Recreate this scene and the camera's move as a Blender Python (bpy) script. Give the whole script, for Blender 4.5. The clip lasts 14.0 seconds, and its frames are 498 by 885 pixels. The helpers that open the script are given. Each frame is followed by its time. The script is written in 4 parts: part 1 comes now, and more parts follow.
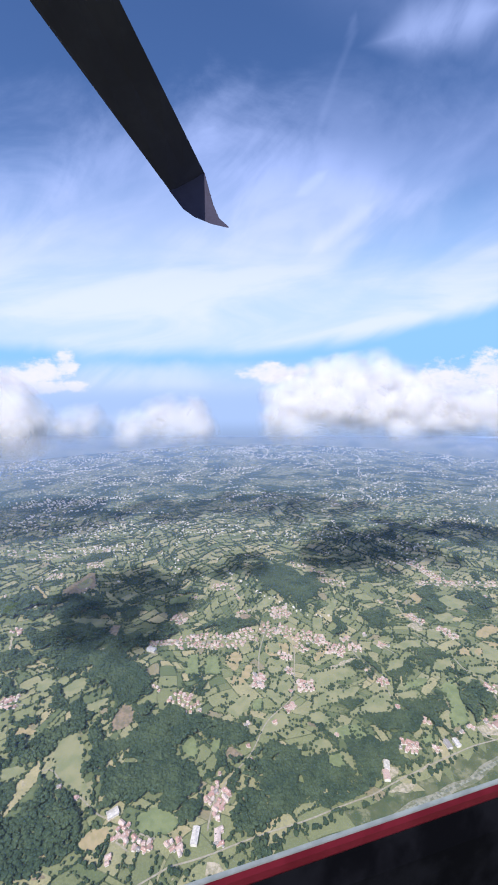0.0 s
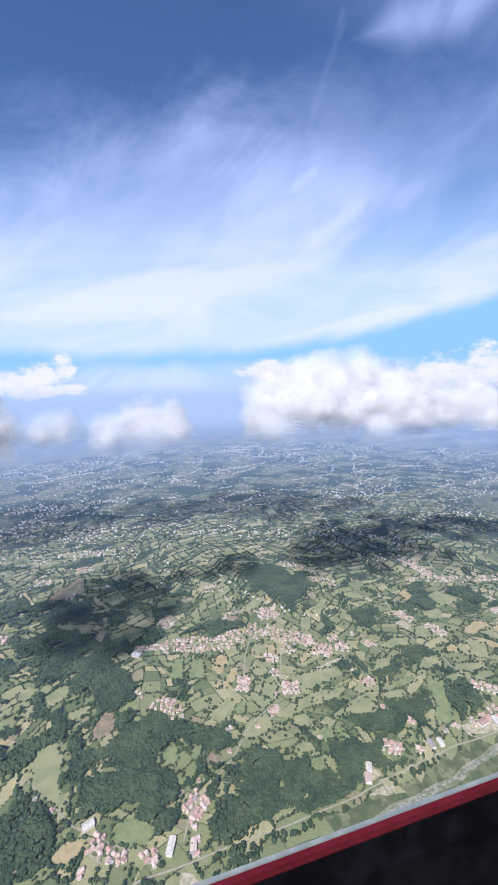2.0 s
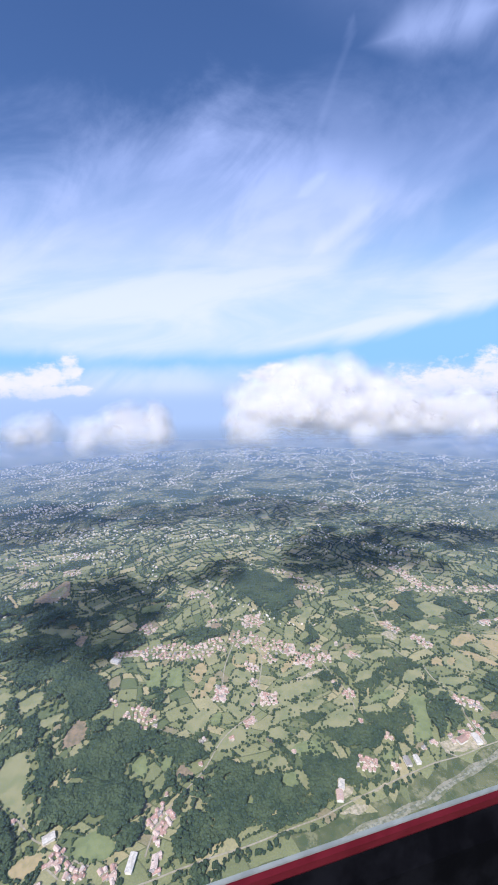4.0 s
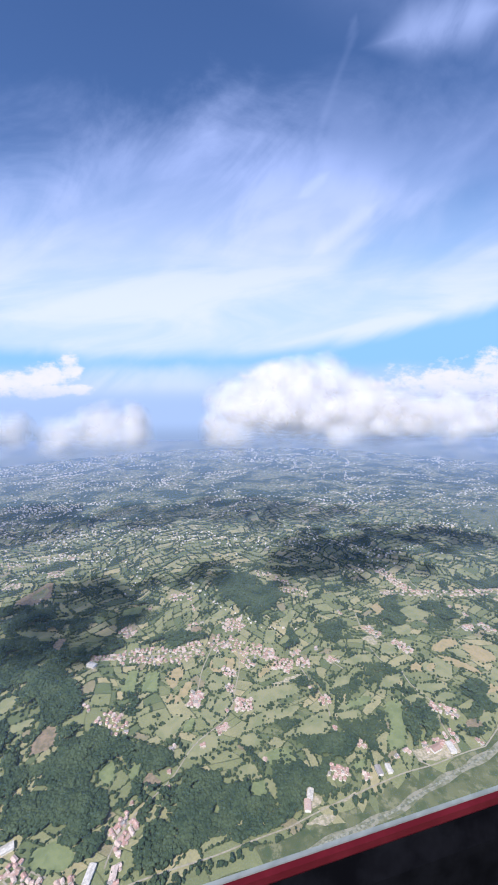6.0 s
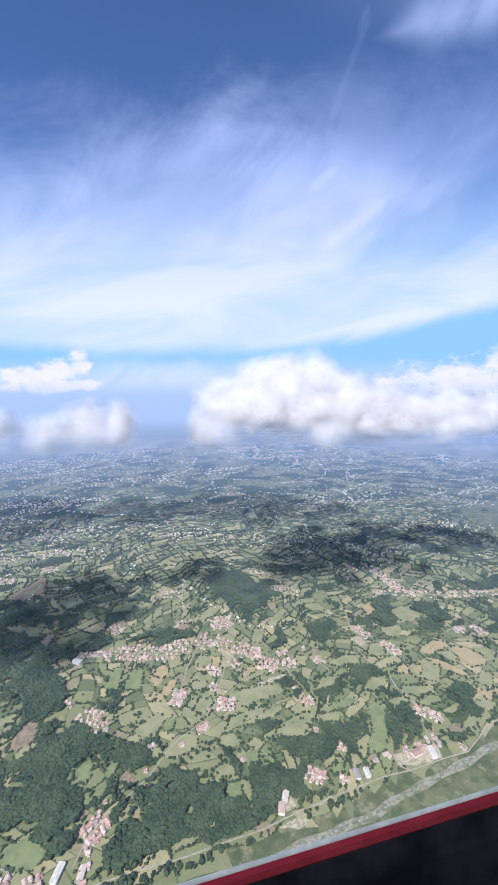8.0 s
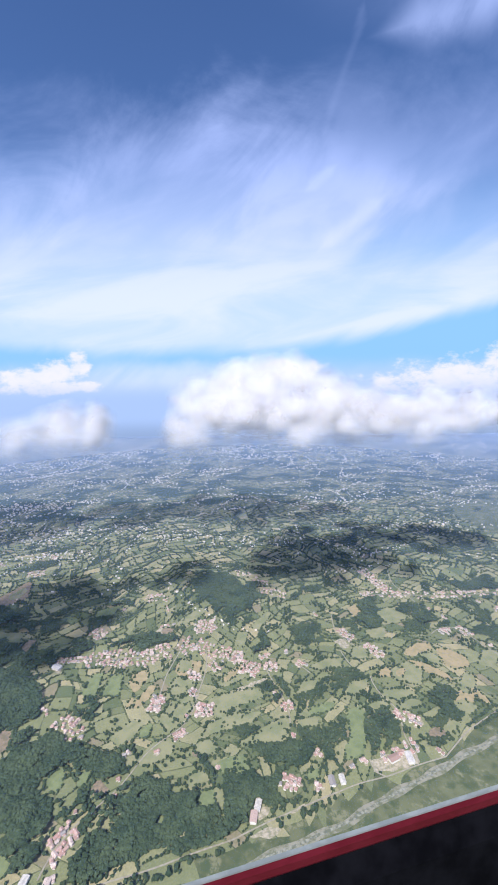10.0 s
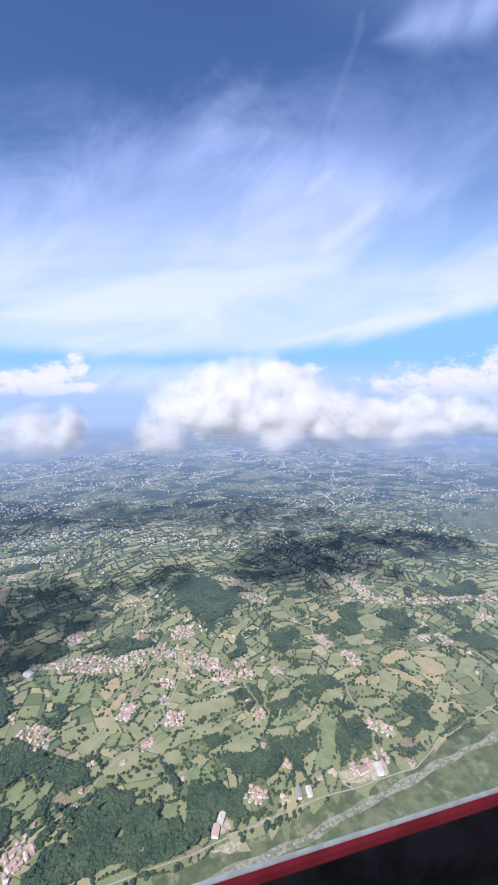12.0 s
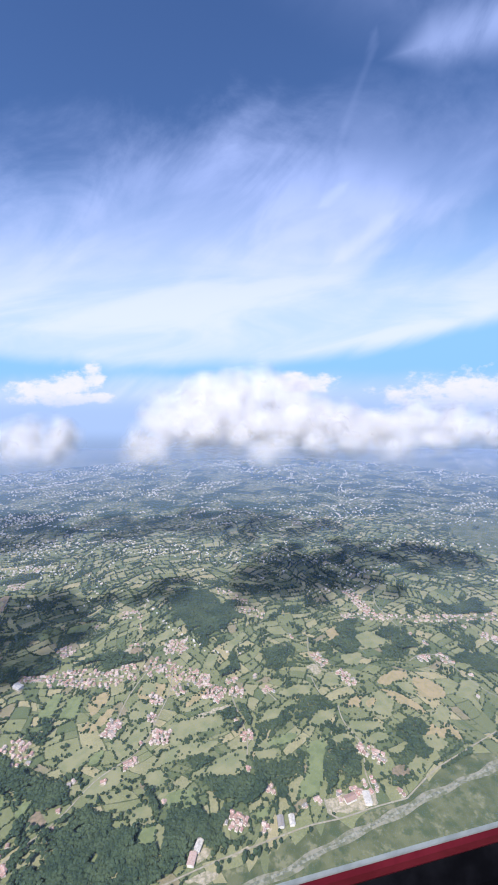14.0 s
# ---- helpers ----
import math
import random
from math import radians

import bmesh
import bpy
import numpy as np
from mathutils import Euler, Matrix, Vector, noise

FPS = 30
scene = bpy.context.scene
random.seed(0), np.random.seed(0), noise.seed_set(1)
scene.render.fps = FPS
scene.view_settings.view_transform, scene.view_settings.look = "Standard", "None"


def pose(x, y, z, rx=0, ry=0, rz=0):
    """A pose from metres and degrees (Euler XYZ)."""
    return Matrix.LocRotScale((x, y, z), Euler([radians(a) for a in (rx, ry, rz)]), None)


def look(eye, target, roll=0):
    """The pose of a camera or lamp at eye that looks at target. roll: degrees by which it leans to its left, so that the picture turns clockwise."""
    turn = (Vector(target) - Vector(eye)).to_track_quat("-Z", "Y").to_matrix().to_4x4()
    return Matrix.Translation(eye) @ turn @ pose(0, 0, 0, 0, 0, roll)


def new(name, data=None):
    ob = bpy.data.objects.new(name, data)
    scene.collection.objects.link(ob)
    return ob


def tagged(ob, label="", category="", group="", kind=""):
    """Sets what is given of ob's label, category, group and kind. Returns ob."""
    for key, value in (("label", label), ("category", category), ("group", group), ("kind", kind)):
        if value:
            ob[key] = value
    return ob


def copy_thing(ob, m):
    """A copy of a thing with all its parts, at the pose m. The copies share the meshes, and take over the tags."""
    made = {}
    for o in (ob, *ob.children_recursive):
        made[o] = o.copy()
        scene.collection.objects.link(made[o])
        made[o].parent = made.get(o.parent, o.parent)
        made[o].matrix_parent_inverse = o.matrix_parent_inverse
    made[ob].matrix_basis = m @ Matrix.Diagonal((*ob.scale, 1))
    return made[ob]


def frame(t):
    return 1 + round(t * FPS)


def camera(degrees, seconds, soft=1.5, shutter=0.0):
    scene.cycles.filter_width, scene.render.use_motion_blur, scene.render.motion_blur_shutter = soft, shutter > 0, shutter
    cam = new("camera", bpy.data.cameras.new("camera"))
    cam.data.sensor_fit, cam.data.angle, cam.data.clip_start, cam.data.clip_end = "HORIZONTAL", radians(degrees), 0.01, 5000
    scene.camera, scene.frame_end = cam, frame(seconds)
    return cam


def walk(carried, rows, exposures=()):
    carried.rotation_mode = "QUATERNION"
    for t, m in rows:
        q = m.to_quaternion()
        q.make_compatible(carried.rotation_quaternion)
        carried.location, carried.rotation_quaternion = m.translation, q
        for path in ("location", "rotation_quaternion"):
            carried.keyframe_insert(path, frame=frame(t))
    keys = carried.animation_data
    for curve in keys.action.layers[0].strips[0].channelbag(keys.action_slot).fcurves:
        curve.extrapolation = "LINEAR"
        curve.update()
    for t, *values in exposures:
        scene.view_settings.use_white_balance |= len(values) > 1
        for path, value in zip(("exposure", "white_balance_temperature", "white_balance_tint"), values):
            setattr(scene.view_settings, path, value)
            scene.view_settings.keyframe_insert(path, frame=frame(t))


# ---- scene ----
# ---------------------------------------------------------------- camera
SPEED, CLIMB, EYE = 28.93, 1.467, 727.8     # flight along +x, metres a second
cam = camera(64.56, 14.0, 1.75)
TURNS = [  # seconds, yaw, pitch, roll
    (0.0, -13.88, -7.58, -0.03), (0.5, -13.92, -7.61, 0.49), (1.0, -14.00, -7.68, 0.98),
    (1.5, -14.10, -7.77, 1.42), (2.0, -14.08, -7.82, 1.57), (2.5, -13.86, -7.80, 1.37),
    (3.0, -13.46, -7.60, 1.05), (5.5, -13.49, -7.19, 0.54), (6.0, -13.38, -7.31, 0.47),
    (6.5, -13.15, -7.48, 0.33), (7.0, -12.79, -7.66, 0.27), (7.5, -12.44, -7.80, 0.29),
    (8.0, -12.24, -7.88, 0.27), (10.5, -12.33, -7.89, 0.88), (11.0, -12.39, -7.87, 0.77),
    (11.5, -12.53, -7.72, 0.61), (12.0, -12.62, -7.58, 0.42), (12.5, -12.65, -7.38, 0.35),
    (13.0, -12.50, -7.15, 0.45), (13.5, -11.78, -6.72, 0.51), (14.0, -10.65, -6.11, 0.41),
]
walk(cam, [(t, pose(SPEED * t, 0, EYE + CLIMB * t, 90 + pitch, roll, yaw)) for t, yaw, pitch, roll in TURNS],
     [(0.0, 0.07, 6250, 10), (14.0, 0.07, 6250, 10)])

# ---------------------------------------------------------------- light
SUN_WAY = Vector((305, 480, -650)).normalized()
sun = new("sun", bpy.data.lights.new("sun", "SUN"))
sun.data.energy, sun.data.angle, sun.data.color = 5.0, radians(0.53), (1.0, 0.955, 0.89)
sun.matrix_world = look(-SUN_WAY * 3000, (0, 0, 0))


class Nodes:
    """A small writer for node trees."""

    def __init__(self, tree):
        self.tree = tree
        tree.nodes.clear()

    def add(self, kind, **values):
        node = self.tree.nodes.new(kind)
        for key, value in values.items():
            if key == "op":
                node.operation = value
            elif key == "mode":
                node.blend_type = value
            elif key == "dims":
                node.noise_dimensions = value
        return node

    def put(self, socket, value):
        if isinstance(value, bpy.types.NodeSocket):
            self.tree.links.new(value, socket)
        elif value is not None:
            if isinstance(value, (tuple, list)) and len(value) == 3 and socket.type == "RGBA":
                value = (*value, 1)
            socket.default_value = value

    def math(self, op, a, b=None, c=None, clamp=False):
        node = self.add("ShaderNodeMath", op=op)
        node.use_clamp = clamp
        for socket, value in zip(node.inputs, (a, b, c)):
            self.put(socket, value)
        return node.outputs[0]

    def dot(self, a, b):
        node = self.add("ShaderNodeVectorMath", op="DOT_PRODUCT")
        self.put(node.inputs[0], a), self.put(node.inputs[1], b)
        return node.outputs["Value"]

    def xyz(self, x, y, z):
        node = self.add("ShaderNodeCombineXYZ")
        for socket, value in zip(node.inputs, (x, y, z)):
            self.put(socket, value)
        return node.outputs[0]

    def ramp(self, value, low, high, a=0.0, b=1.0, smooth=True):
        node = self.add("ShaderNodeMapRange")
        node.interpolation_type = "SMOOTHSTEP" if smooth else "LINEAR"
        for k, v in enumerate((value, low, high, a, b)):
            self.put(node.inputs[k], v)
        return node.outputs[0]

    def noise(self, vector, scale, detail=4.0, rough=0.55, warp=0.0):
        node = self.add("ShaderNodeTexNoise")
        self.put(node.inputs["Vector"], vector)
        for key, value in (("Scale", scale), ("Detail", detail), ("Roughness", rough), ("Distortion", warp)):
            node.inputs[key].default_value = value
        return node.outputs["Fac"]

    def mix(self, fac, a, b, mode="MIX"):
        node = self.add("ShaderNodeMixRGB", mode=mode)
        for socket, value in zip(node.inputs, (fac, a, b)):
            self.put(socket, value)
        return node.outputs[0]

    def colours(self, value, stops, constant=False):
        node = self.add("ShaderNodeValToRGB")
        self.put(node.inputs[0], value)
        ramp = node.color_ramp
        ramp.interpolation = "CONSTANT" if constant else "LINEAR"
        while len(ramp.elements) < len(stops):
            ramp.elements.new(0.5)
        for element, (at, colour) in zip(ramp.elements, stops):
            element.position, element.color = at, (*colour, 1)
        return node.outputs[0]


# The sky: blue air, a veil of cirrus streaming over it, far cumulus low down, haze below the horizon.
world = bpy.data.worlds.new("sky")
scene.world = world
world.use_nodes = True
n = Nodes(world.node_tree)
sky = n.add("ShaderNodeTexSky")
sky.sky_type, sky.sun_disc = "NISHITA", False
sky.sun_elevation = math.asin(-SUN_WAY.z)
sky.sun_rotation = math.atan2(-SUN_WAY.x, -SUN_WAY.y)
sky.altitude, sky.air_density, sky.dust_density, sky.ozone_density = 900, 1.0, 0.6, 2.0
way = n.add("ShaderNodeTexCoord").outputs["Generated"]
ahead = n.math("MAXIMUM", n.math("ABSOLUTE", n.dot(way, (0.227, 0.974, 0.0))), 0.08)
side = n.math("DIVIDE", n.dot(way, (0.974, -0.227, 0.0)), ahead)      # to the right
rise = n.math("DIVIDE", n.dot(way, (0.0, 0.0, 1.0)), ahead)           # upwards
flat = n.xyz(side, rise, 0.0)
# the veil fans out up to the right, torn at its top edge, and ends in a clear blue gap above the horizon
along = n.math("ADD", n.math("MULTIPLY", side, 0.80), n.math("MULTIPLY", rise, 0.60))
across = n.math("SUBTRACT", n.math("MULTIPLY", rise, 0.80), n.math("MULTIPLY", side, 0.60))
streak = n.noise(n.xyz(n.math("MULTIPLY", along, 1.0), n.math("MULTIPLY", across, 2.6), 3.7), 2.1, 6.0, 0.52, 0.9)
broad = n.noise(n.xyz(along, n.math("MULTIPLY", across, 1.25), 8.1), 2.9, 6.0, 0.60, 0.5)
torn = n.math("ADD", rise, n.math("MULTIPLY", n.math("SUBTRACT", broad, 0.5), 0.40))
top_edge = n.math("ADD", 0.645, n.math("MULTIPLY", side, 0.12))
thin = n.ramp(n.math("SUBTRACT", torn, top_edge), 0.09, -0.20)
hem = n.math("ADD", 0.070, n.math("MULTIPLY", n.math("POWER", n.math("ADD", side, 0.2), 2.0), 0.17))
hem = n.ramp(n.math("SUBTRACT", rise, n.math("ADD", hem, n.math("MULTIPLY", n.math("SUBTRACT", streak, 0.5), 0.06))), -0.005, 0.045)
level = n.noise(n.xyz(n.math("MULTIPLY", side, 1.1), n.math("SUBTRACT", n.math("MULTIPLY", rise, 4.2), n.math("MULTIPLY", side, 0.5)), 5.3), 2.3, 6.0, 0.55, 0.6)     # flatter bands low down
low = n.ramp(rise, 0.42, 0.24)
weave = n.math("ADD", n.math("MULTIPLY", streak, n.math("SUBTRACT", 1.0, low)), n.math("MULTIPLY", level, low))
veil = n.math("MULTIPLY", n.math("MULTIPLY", thin, hem), n.ramp(weave, 0.30, 0.64, 0.60, 1.0))
gap = n.math("ADD", n.math("POWER", n.math("DIVIDE", n.math("SUBTRACT", side, 0.50), 0.36), 2.0),
             n.math("POWER", n.math("DIVIDE", n.math("SUBTRACT", n.math("SUBTRACT", rise, n.math("MULTIPLY", side, 0.25)), 0.27), 0.10), 2.0))
veil = n.math("MULTIPLY", veil, n.ramp(n.math("ADD", gap, n.math("MULTIPLY", streak, 0.9)), 0.35, 1.5, 0.42, 1.0))
rift = n.math("ADD", n.math("POWER", n.math("DIVIDE", n.math("SUBTRACT", side, 0.52), 0.34), 2.0),
              n.math("POWER", n.math("DIVIDE", n.math("SUBTRACT", rise, 0.62), 0.17), 2.0))
veil = n.math("MULTIPLY", veil, n.ramp(n.math("ADD", rift, n.math("MULTIPLY", n.math("SUBTRACT", broad, 0.5), 2.4)), 0.2, 1.5, 0.5, 1.0))
high = n.math("MULTIPLY", n.ramp(n.math("ADD", rise, n.math("MULTIPLY", side, 0.55)), 0.85, 1.30), n.ramp(broad, 0.36, 0.66, 0.1, 0.7))
veil = n.math("MAXIMUM", n.math("MULTIPLY", veil, 0.90), n.math("MULTIPLY", high, 0.55))
for (ax, ay), (bx, by), wide, thick in (((0.255, 0.84), (0.165, 0.57), 0.015, 0.07), ((0.31, 0.44), (0.16, 0.325), 0.030, 0.75), ((0.20, 0.51), (0.13, 0.455), 0.020, 0.6),
                                        ((0.60, 0.86), (0.30, 0.78), 0.085, 0.50)):      # brighter wisps
    long = math.hypot(bx - ax, by - ay)
    ux, uy = (bx - ax) / long, (by - ay) / long
    from_x = n.math("ADD", n.math("SUBTRACT", side, ax), n.math("MULTIPLY", n.math("SUBTRACT", streak, 0.5), 0.05))
    from_y = n.math("SUBTRACT", rise, ay)
    k = n.math("ADD", n.math("MULTIPLY", from_x, ux), n.math("MULTIPLY", from_y, uy))
    off = n.math("ABSOLUTE", n.math("SUBTRACT", n.math("MULTIPLY", from_x, uy), n.math("MULTIPLY", from_y, ux)))
    past = n.math("MAXIMUM", n.math("SUBTRACT", n.math("ABSOLUTE", n.math("SUBTRACT", k, long / 2)), long / 2 - wide), 0.0)
    gone = n.math("ADD", off, n.math("MULTIPLY", past, 0.6))
    wisp = n.math("MULTIPLY", n.ramp(gone, wide, 0.0), n.ramp(broad, 0.30, 0.55, 0.35, 1.0))
    veil = n.math("MINIMUM", n.math("ADD", veil, n.math("MULTIPLY", wisp, n.math("MULTIPLY", n.math("SUBTRACT", 1.15, veil), thick))), 1.0)
base = n.mix(1.0, sky.outputs[0], (0.86, 1.06, 1.42), "MULTIPLY")
base = n.mix(n.ramp(rise, 0.62, 0.10), base, (3.1, 6.0, 10.4))
base = n.mix(veil, base, n.mix(n.ramp(rise, 0.55, 0.20), (4.9, 6.1, 10.6), (8.2, 8.7, 10.7)))
# far cumulus heaps above the horizon: middle (side, rise) and half size
lumps = n.noise(n.xyz(side, n.math("MULTIPLY", rise, 1.7), 1.3), 19.0, 7.0, 0.62)
heap_field = None
for at_side, at_rise, wide, tall in ((-0.56, 0.030, 0.12, 0.030), (-0.50, 0.045, 0.07, 0.034), (-0.442, 0.062, 0.034, 0.036), (-0.53, 0.008, 0.14, 0.022),
                                     (0.085, 0.042, 0.105, 0.030), (0.52, 0.010, 0.26, 0.062), (0.64, 0.055, 0.10, 0.050), (-0.9, 0.03, 0.2, 0.05), (1.0, 0.04, 0.3, 0.06)):
    lump = n.math("SUBTRACT", 1.0, n.math("ADD", n.math("POWER", n.math("ABSOLUTE", n.math("DIVIDE", n.math("SUBTRACT", side, at_side), wide)), 2.0),
                                          n.math("POWER", n.math("ABSOLUTE", n.math("DIVIDE", n.math("SUBTRACT", rise, at_rise), tall)), 2.0)))
    heap_field = lump if heap_field is None else n.math("MAXIMUM", heap_field, lump)
heaps = n.ramp(n.math("ADD", heap_field, n.math("MULTIPLY", n.math("SUBTRACT", lumps, 0.47), 3.4)), 0.0, 0.9)
base = n.mix(n.ramp(rise, 0.085, 0.0), base, (4.7, 6.3, 9.9))
moist = n.math("MULTIPLY", n.math("MULTIPLY", n.ramp(n.math("ADD", rise, n.math("MULTIPLY", n.math("SUBTRACT", broad, 0.5), 0.12)), 0.080, 0.030), n.ramp(rise, -0.03, 0.02)), n.math("MULTIPLY", n.ramp(streak, 0.30, 0.62, 0.15, 0.62), n.ramp(side, 0.30, 0.0, 0.25, 1.0)))
base = n.mix(moist, base, (7.6, 8.3, 10.4))
base = n.mix(n.math("MULTIPLY", heaps, n.ramp(lumps, 0.3, 0.7, 0.72, 0.95)), base, (9.4, 9.0, 10.4))
base = n.mix(n.math("MULTIPLY", n.ramp(rise, 0.03, -0.04), 0.85), base, (4.3, 5.8, 9.2))
base = n.mix(n.ramp(rise, -0.068, -0.120), base, (3.2, 4.35, 6.9))
base = n.mix(n.ramp(rise, -0.20, -0.45), base, (2.2, 2.9, 3.9))
ground_glow = n.add("ShaderNodeBackground")
n.put(ground_glow.inputs[0], base)
ground_glow.inputs[1].default_value = 0.1
n.tree.links.new(ground_glow.outputs[0], n.add("ShaderNodeOutputWorld").inputs[0])


# ---------------------------------------------------------------- materials
def material(name, build, roughness=0.9, bump=None):
    """A Principled material whose colour is made by build(n, place)."""
    mat = bpy.data.materials.new(name)
    mat.use_nodes = True
    n = Nodes(mat.node_tree)
    shader = n.add("ShaderNodeBsdfPrincipled")
    place = n.add("ShaderNodeNewGeometry").outputs["Position"]
    n.put(shader.inputs["Base Color"], build(n, place))
    shader.inputs["Roughness"].default_value = roughness
    shader.inputs["Specular IOR Level"].default_value = 0.15
    if bump:
        scale, height = bump
        node = n.add("ShaderNodeBump")
        node.inputs["Distance"].default_value = height
        n.put(node.inputs["Height"], n.noise(place, scale, 3.0))
        n.tree.links.new(node.outputs[0], shader.inputs["Normal"])
    n.tree.links.new(shader.outputs[0], n.add("ShaderNodeOutputMaterial").inputs[0])
    return mat


FIELD_STOPS = [(0.0, (0.184, 0.199, 0.107)), (0.14, (0.273, 0.270, 0.150)), (0.28, (0.128, 0.156, 0.082)),
               (0.40, (0.319, 0.297, 0.176)), (0.54, (0.214, 0.225, 0.120)), (0.68, (0.363, 0.327, 0.195)),
               (0.78, (0.238, 0.245, 0.130)), (0.90, (0.408, 0.347, 0.211)), (0.965, (0.288, 0.242, 0.163))]


def field_colour(n, place, random_value):
    colour = n.colours(random_value, FIELD_STOPS, True)
    blotch = n.noise(place, 0.035, 4.0, 0.6)
    colour = n.mix(n.ramp(blotch, 0.35, 0.7, 0.0, 0.35), colour, (0.155, 0.185, 0.095))
    grain = n.noise(place, 0.35, 2.0)
    return n.mix(0.5, colour, n.colours(grain, [(0.3, (0.35, 0.37, 0.30)), (0.7, (0.66, 0.65, 0.60))]), "OVERLAY")


def single_field(n, place):
    return field_colour(n, place, n.add("ShaderNodeObjectInfo").outputs["Random"])


def joined_field(n, place):
    return field_colour(n, place, n.add("ShaderNodeNewGeometry").outputs["Random Per Island"])


def ground_colour(n, place):
    """Rough grass near by; a patchwork of fields, hedges and woods far off."""
    sep = n.add("ShaderNodeSeparateXYZ")
    n.put(sep.inputs[0], place)
    stretch = n.xyz(n.math("MULTIPLY", sep.outputs[0], 0.014), n.math("MULTIPLY", sep.outputs[1], 0.008), 0.0)
    cells = n.add("ShaderNodeTexVoronoi")
    n.put(cells.inputs["Vector"], stretch)
    rough = n.add("ShaderNodeSeparateXYZ")
    n.put(rough.inputs[0], cells.outputs["Color"])
    patch = n.colours(rough.outputs[0], FIELD_STOPS, True)
    edge = n.add("ShaderNodeTexVoronoi")
    edge.feature = "DISTANCE_TO_EDGE"
    n.put(edge.inputs["Vector"], stretch)
    patch = n.mix(n.ramp(edge.outputs["Distance"], 0.12, 0.05), patch, (0.035, 0.06, 0.028))
    ragged = n.math("ADD", sep.outputs[1], n.math("MULTIPLY", n.math("SUBTRACT", n.noise(place, 0.0022, 4.0), 0.5), 1100.0))
    shade_belt = n.math("MULTIPLY", n.ramp(ragged, 2300.0, 2750.0), n.ramp(ragged, 3300.0, 2800.0))      # more wood colour here, painted in for cloud shadow on the plain
    wood = n.ramp(n.math("ADD", n.noise(place, 0.0040, 7.0, 0.66), n.math("MULTIPLY", shade_belt, 0.04)), 0.50, 0.56)
    patch = n.mix(wood, patch, (0.038, 0.066, 0.034))
    grass = n.mix(n.ramp(n.noise(place, 0.02, 5.0, 0.65), 0.40, 0.62), (0.095, 0.115, 0.056), (0.160, 0.168, 0.088))
    grass = n.mix(n.ramp(n.noise(place, 0.028, 5.0, 0.7), 0.53, 0.62, 0.0, 0.7), grass, (0.265, 0.255, 0.15))
    grass = n.mix(n.ramp(n.noise(place, 0.045, 5.0, 0.7), 0.49, 0.40, 0.0, 0.8), grass, (0.075, 0.105, 0.052))
    return n.mix(n.ramp(sep.outputs[1], 2000.0, 2150.0), grass, patch)


def leaves(n, place):
    tone = n.add("ShaderNodeNewGeometry").outputs["Random Per Island"]
    colour = n.colours(tone, [(0.0, (0.033, 0.055, 0.033)), (0.55, (0.044, 0.072, 0.041)), (1.0, (0.068, 0.100, 0.054))])
    colour = n.mix(n.ramp(n.noise(place, 0.016, 6.0, 0.62), 0.40, 0.66, 0.0, 0.75), colour, (0.098, 0.130, 0.066))
    return n.mix(n.ramp(n.noise(place, 0.6, 3.0), 0.35, 0.65, 0.0, 0.35), colour, (0.036, 0.052, 0.036))


def roof_tiles(n, place):
    tone = n.add("ShaderNodeObjectInfo").outputs["Random"]
    isle = n.add("ShaderNodeNewGeometry").outputs["Random Per Island"]
    tone = n.math("FRACT", n.math("ADD", tone, isle))
    colour = n.colours(tone, [(0.0, (0.50, 0.31, 0.26)), (0.14, (0.56, 0.41, 0.35)), (0.28, (0.40, 0.27, 0.22)), (0.40, (0.62, 0.48, 0.42)),
                              (0.52, (0.47, 0.30, 0.245)), (0.62, (0.33, 0.31, 0.29)), (0.72, (0.64, 0.52, 0.46)), (0.84, (0.54, 0.36, 0.31))], True)
    return n.mix(n.ramp(n.noise(place, 0.6, 3.0), 0.4, 0.7, 0.0, 0.4), colour, (0.28, 0.17, 0.13))


def render_wall(n, place):
    tone = n.add("ShaderNodeNewGeometry").outputs["Random Per Island"]
    colour = n.colours(tone, [(0.0, (0.76, 0.67, 0.58)), (0.5, (0.80, 0.76, 0.70)), (1.0, (0.68, 0.57, 0.46))])
    return n.mix(n.ramp(n.noise(place, 0.4, 3.0), 0.45, 0.75, 0.0, 0.3), colour, (0.50, 0.45, 0.38))


def two_tone(a, b, scale, low=0.38, high=0.64):
    return lambda n, place: n.mix(n.ramp(n.noise(place, scale, 5.0, 0.6), low, high), a, b)


GROUND = material("meadow and far fields", ground_colour)
FIELD_ONE = material("field", single_field)
FIELD_MANY = material("fields", joined_field)
LEAVES = material("leaves", leaves)
BARK = material("bark", two_tone((0.10, 0.075, 0.05), (0.16, 0.12, 0.085), 2.0))
# paler tones than the near roofs, for houses that lie far off
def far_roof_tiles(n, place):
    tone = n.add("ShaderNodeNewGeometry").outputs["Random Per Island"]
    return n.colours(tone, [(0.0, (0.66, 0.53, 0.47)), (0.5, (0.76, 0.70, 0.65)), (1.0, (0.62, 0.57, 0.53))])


FAR_ROOF = material("pale far roofs", far_roof_tiles, 0.85)
ROOF = material("clay roof tiles", roof_tiles, 0.85)
WALL = material("rendered wall", render_wall, 0.9)
ASPHALT = material("pale road surface", two_tone((0.31, 0.275, 0.21), (0.40, 0.36, 0.28), 0.15))
GRAVEL = material("river gravel", two_tone((0.31, 0.29, 0.22), (0.16, 0.17, 0.10), 0.07, 0.40, 0.62))
WATER = material("shallow water", two_tone((0.155, 0.165, 0.115), (0.34, 0.33, 0.26), 0.16), 0.75)
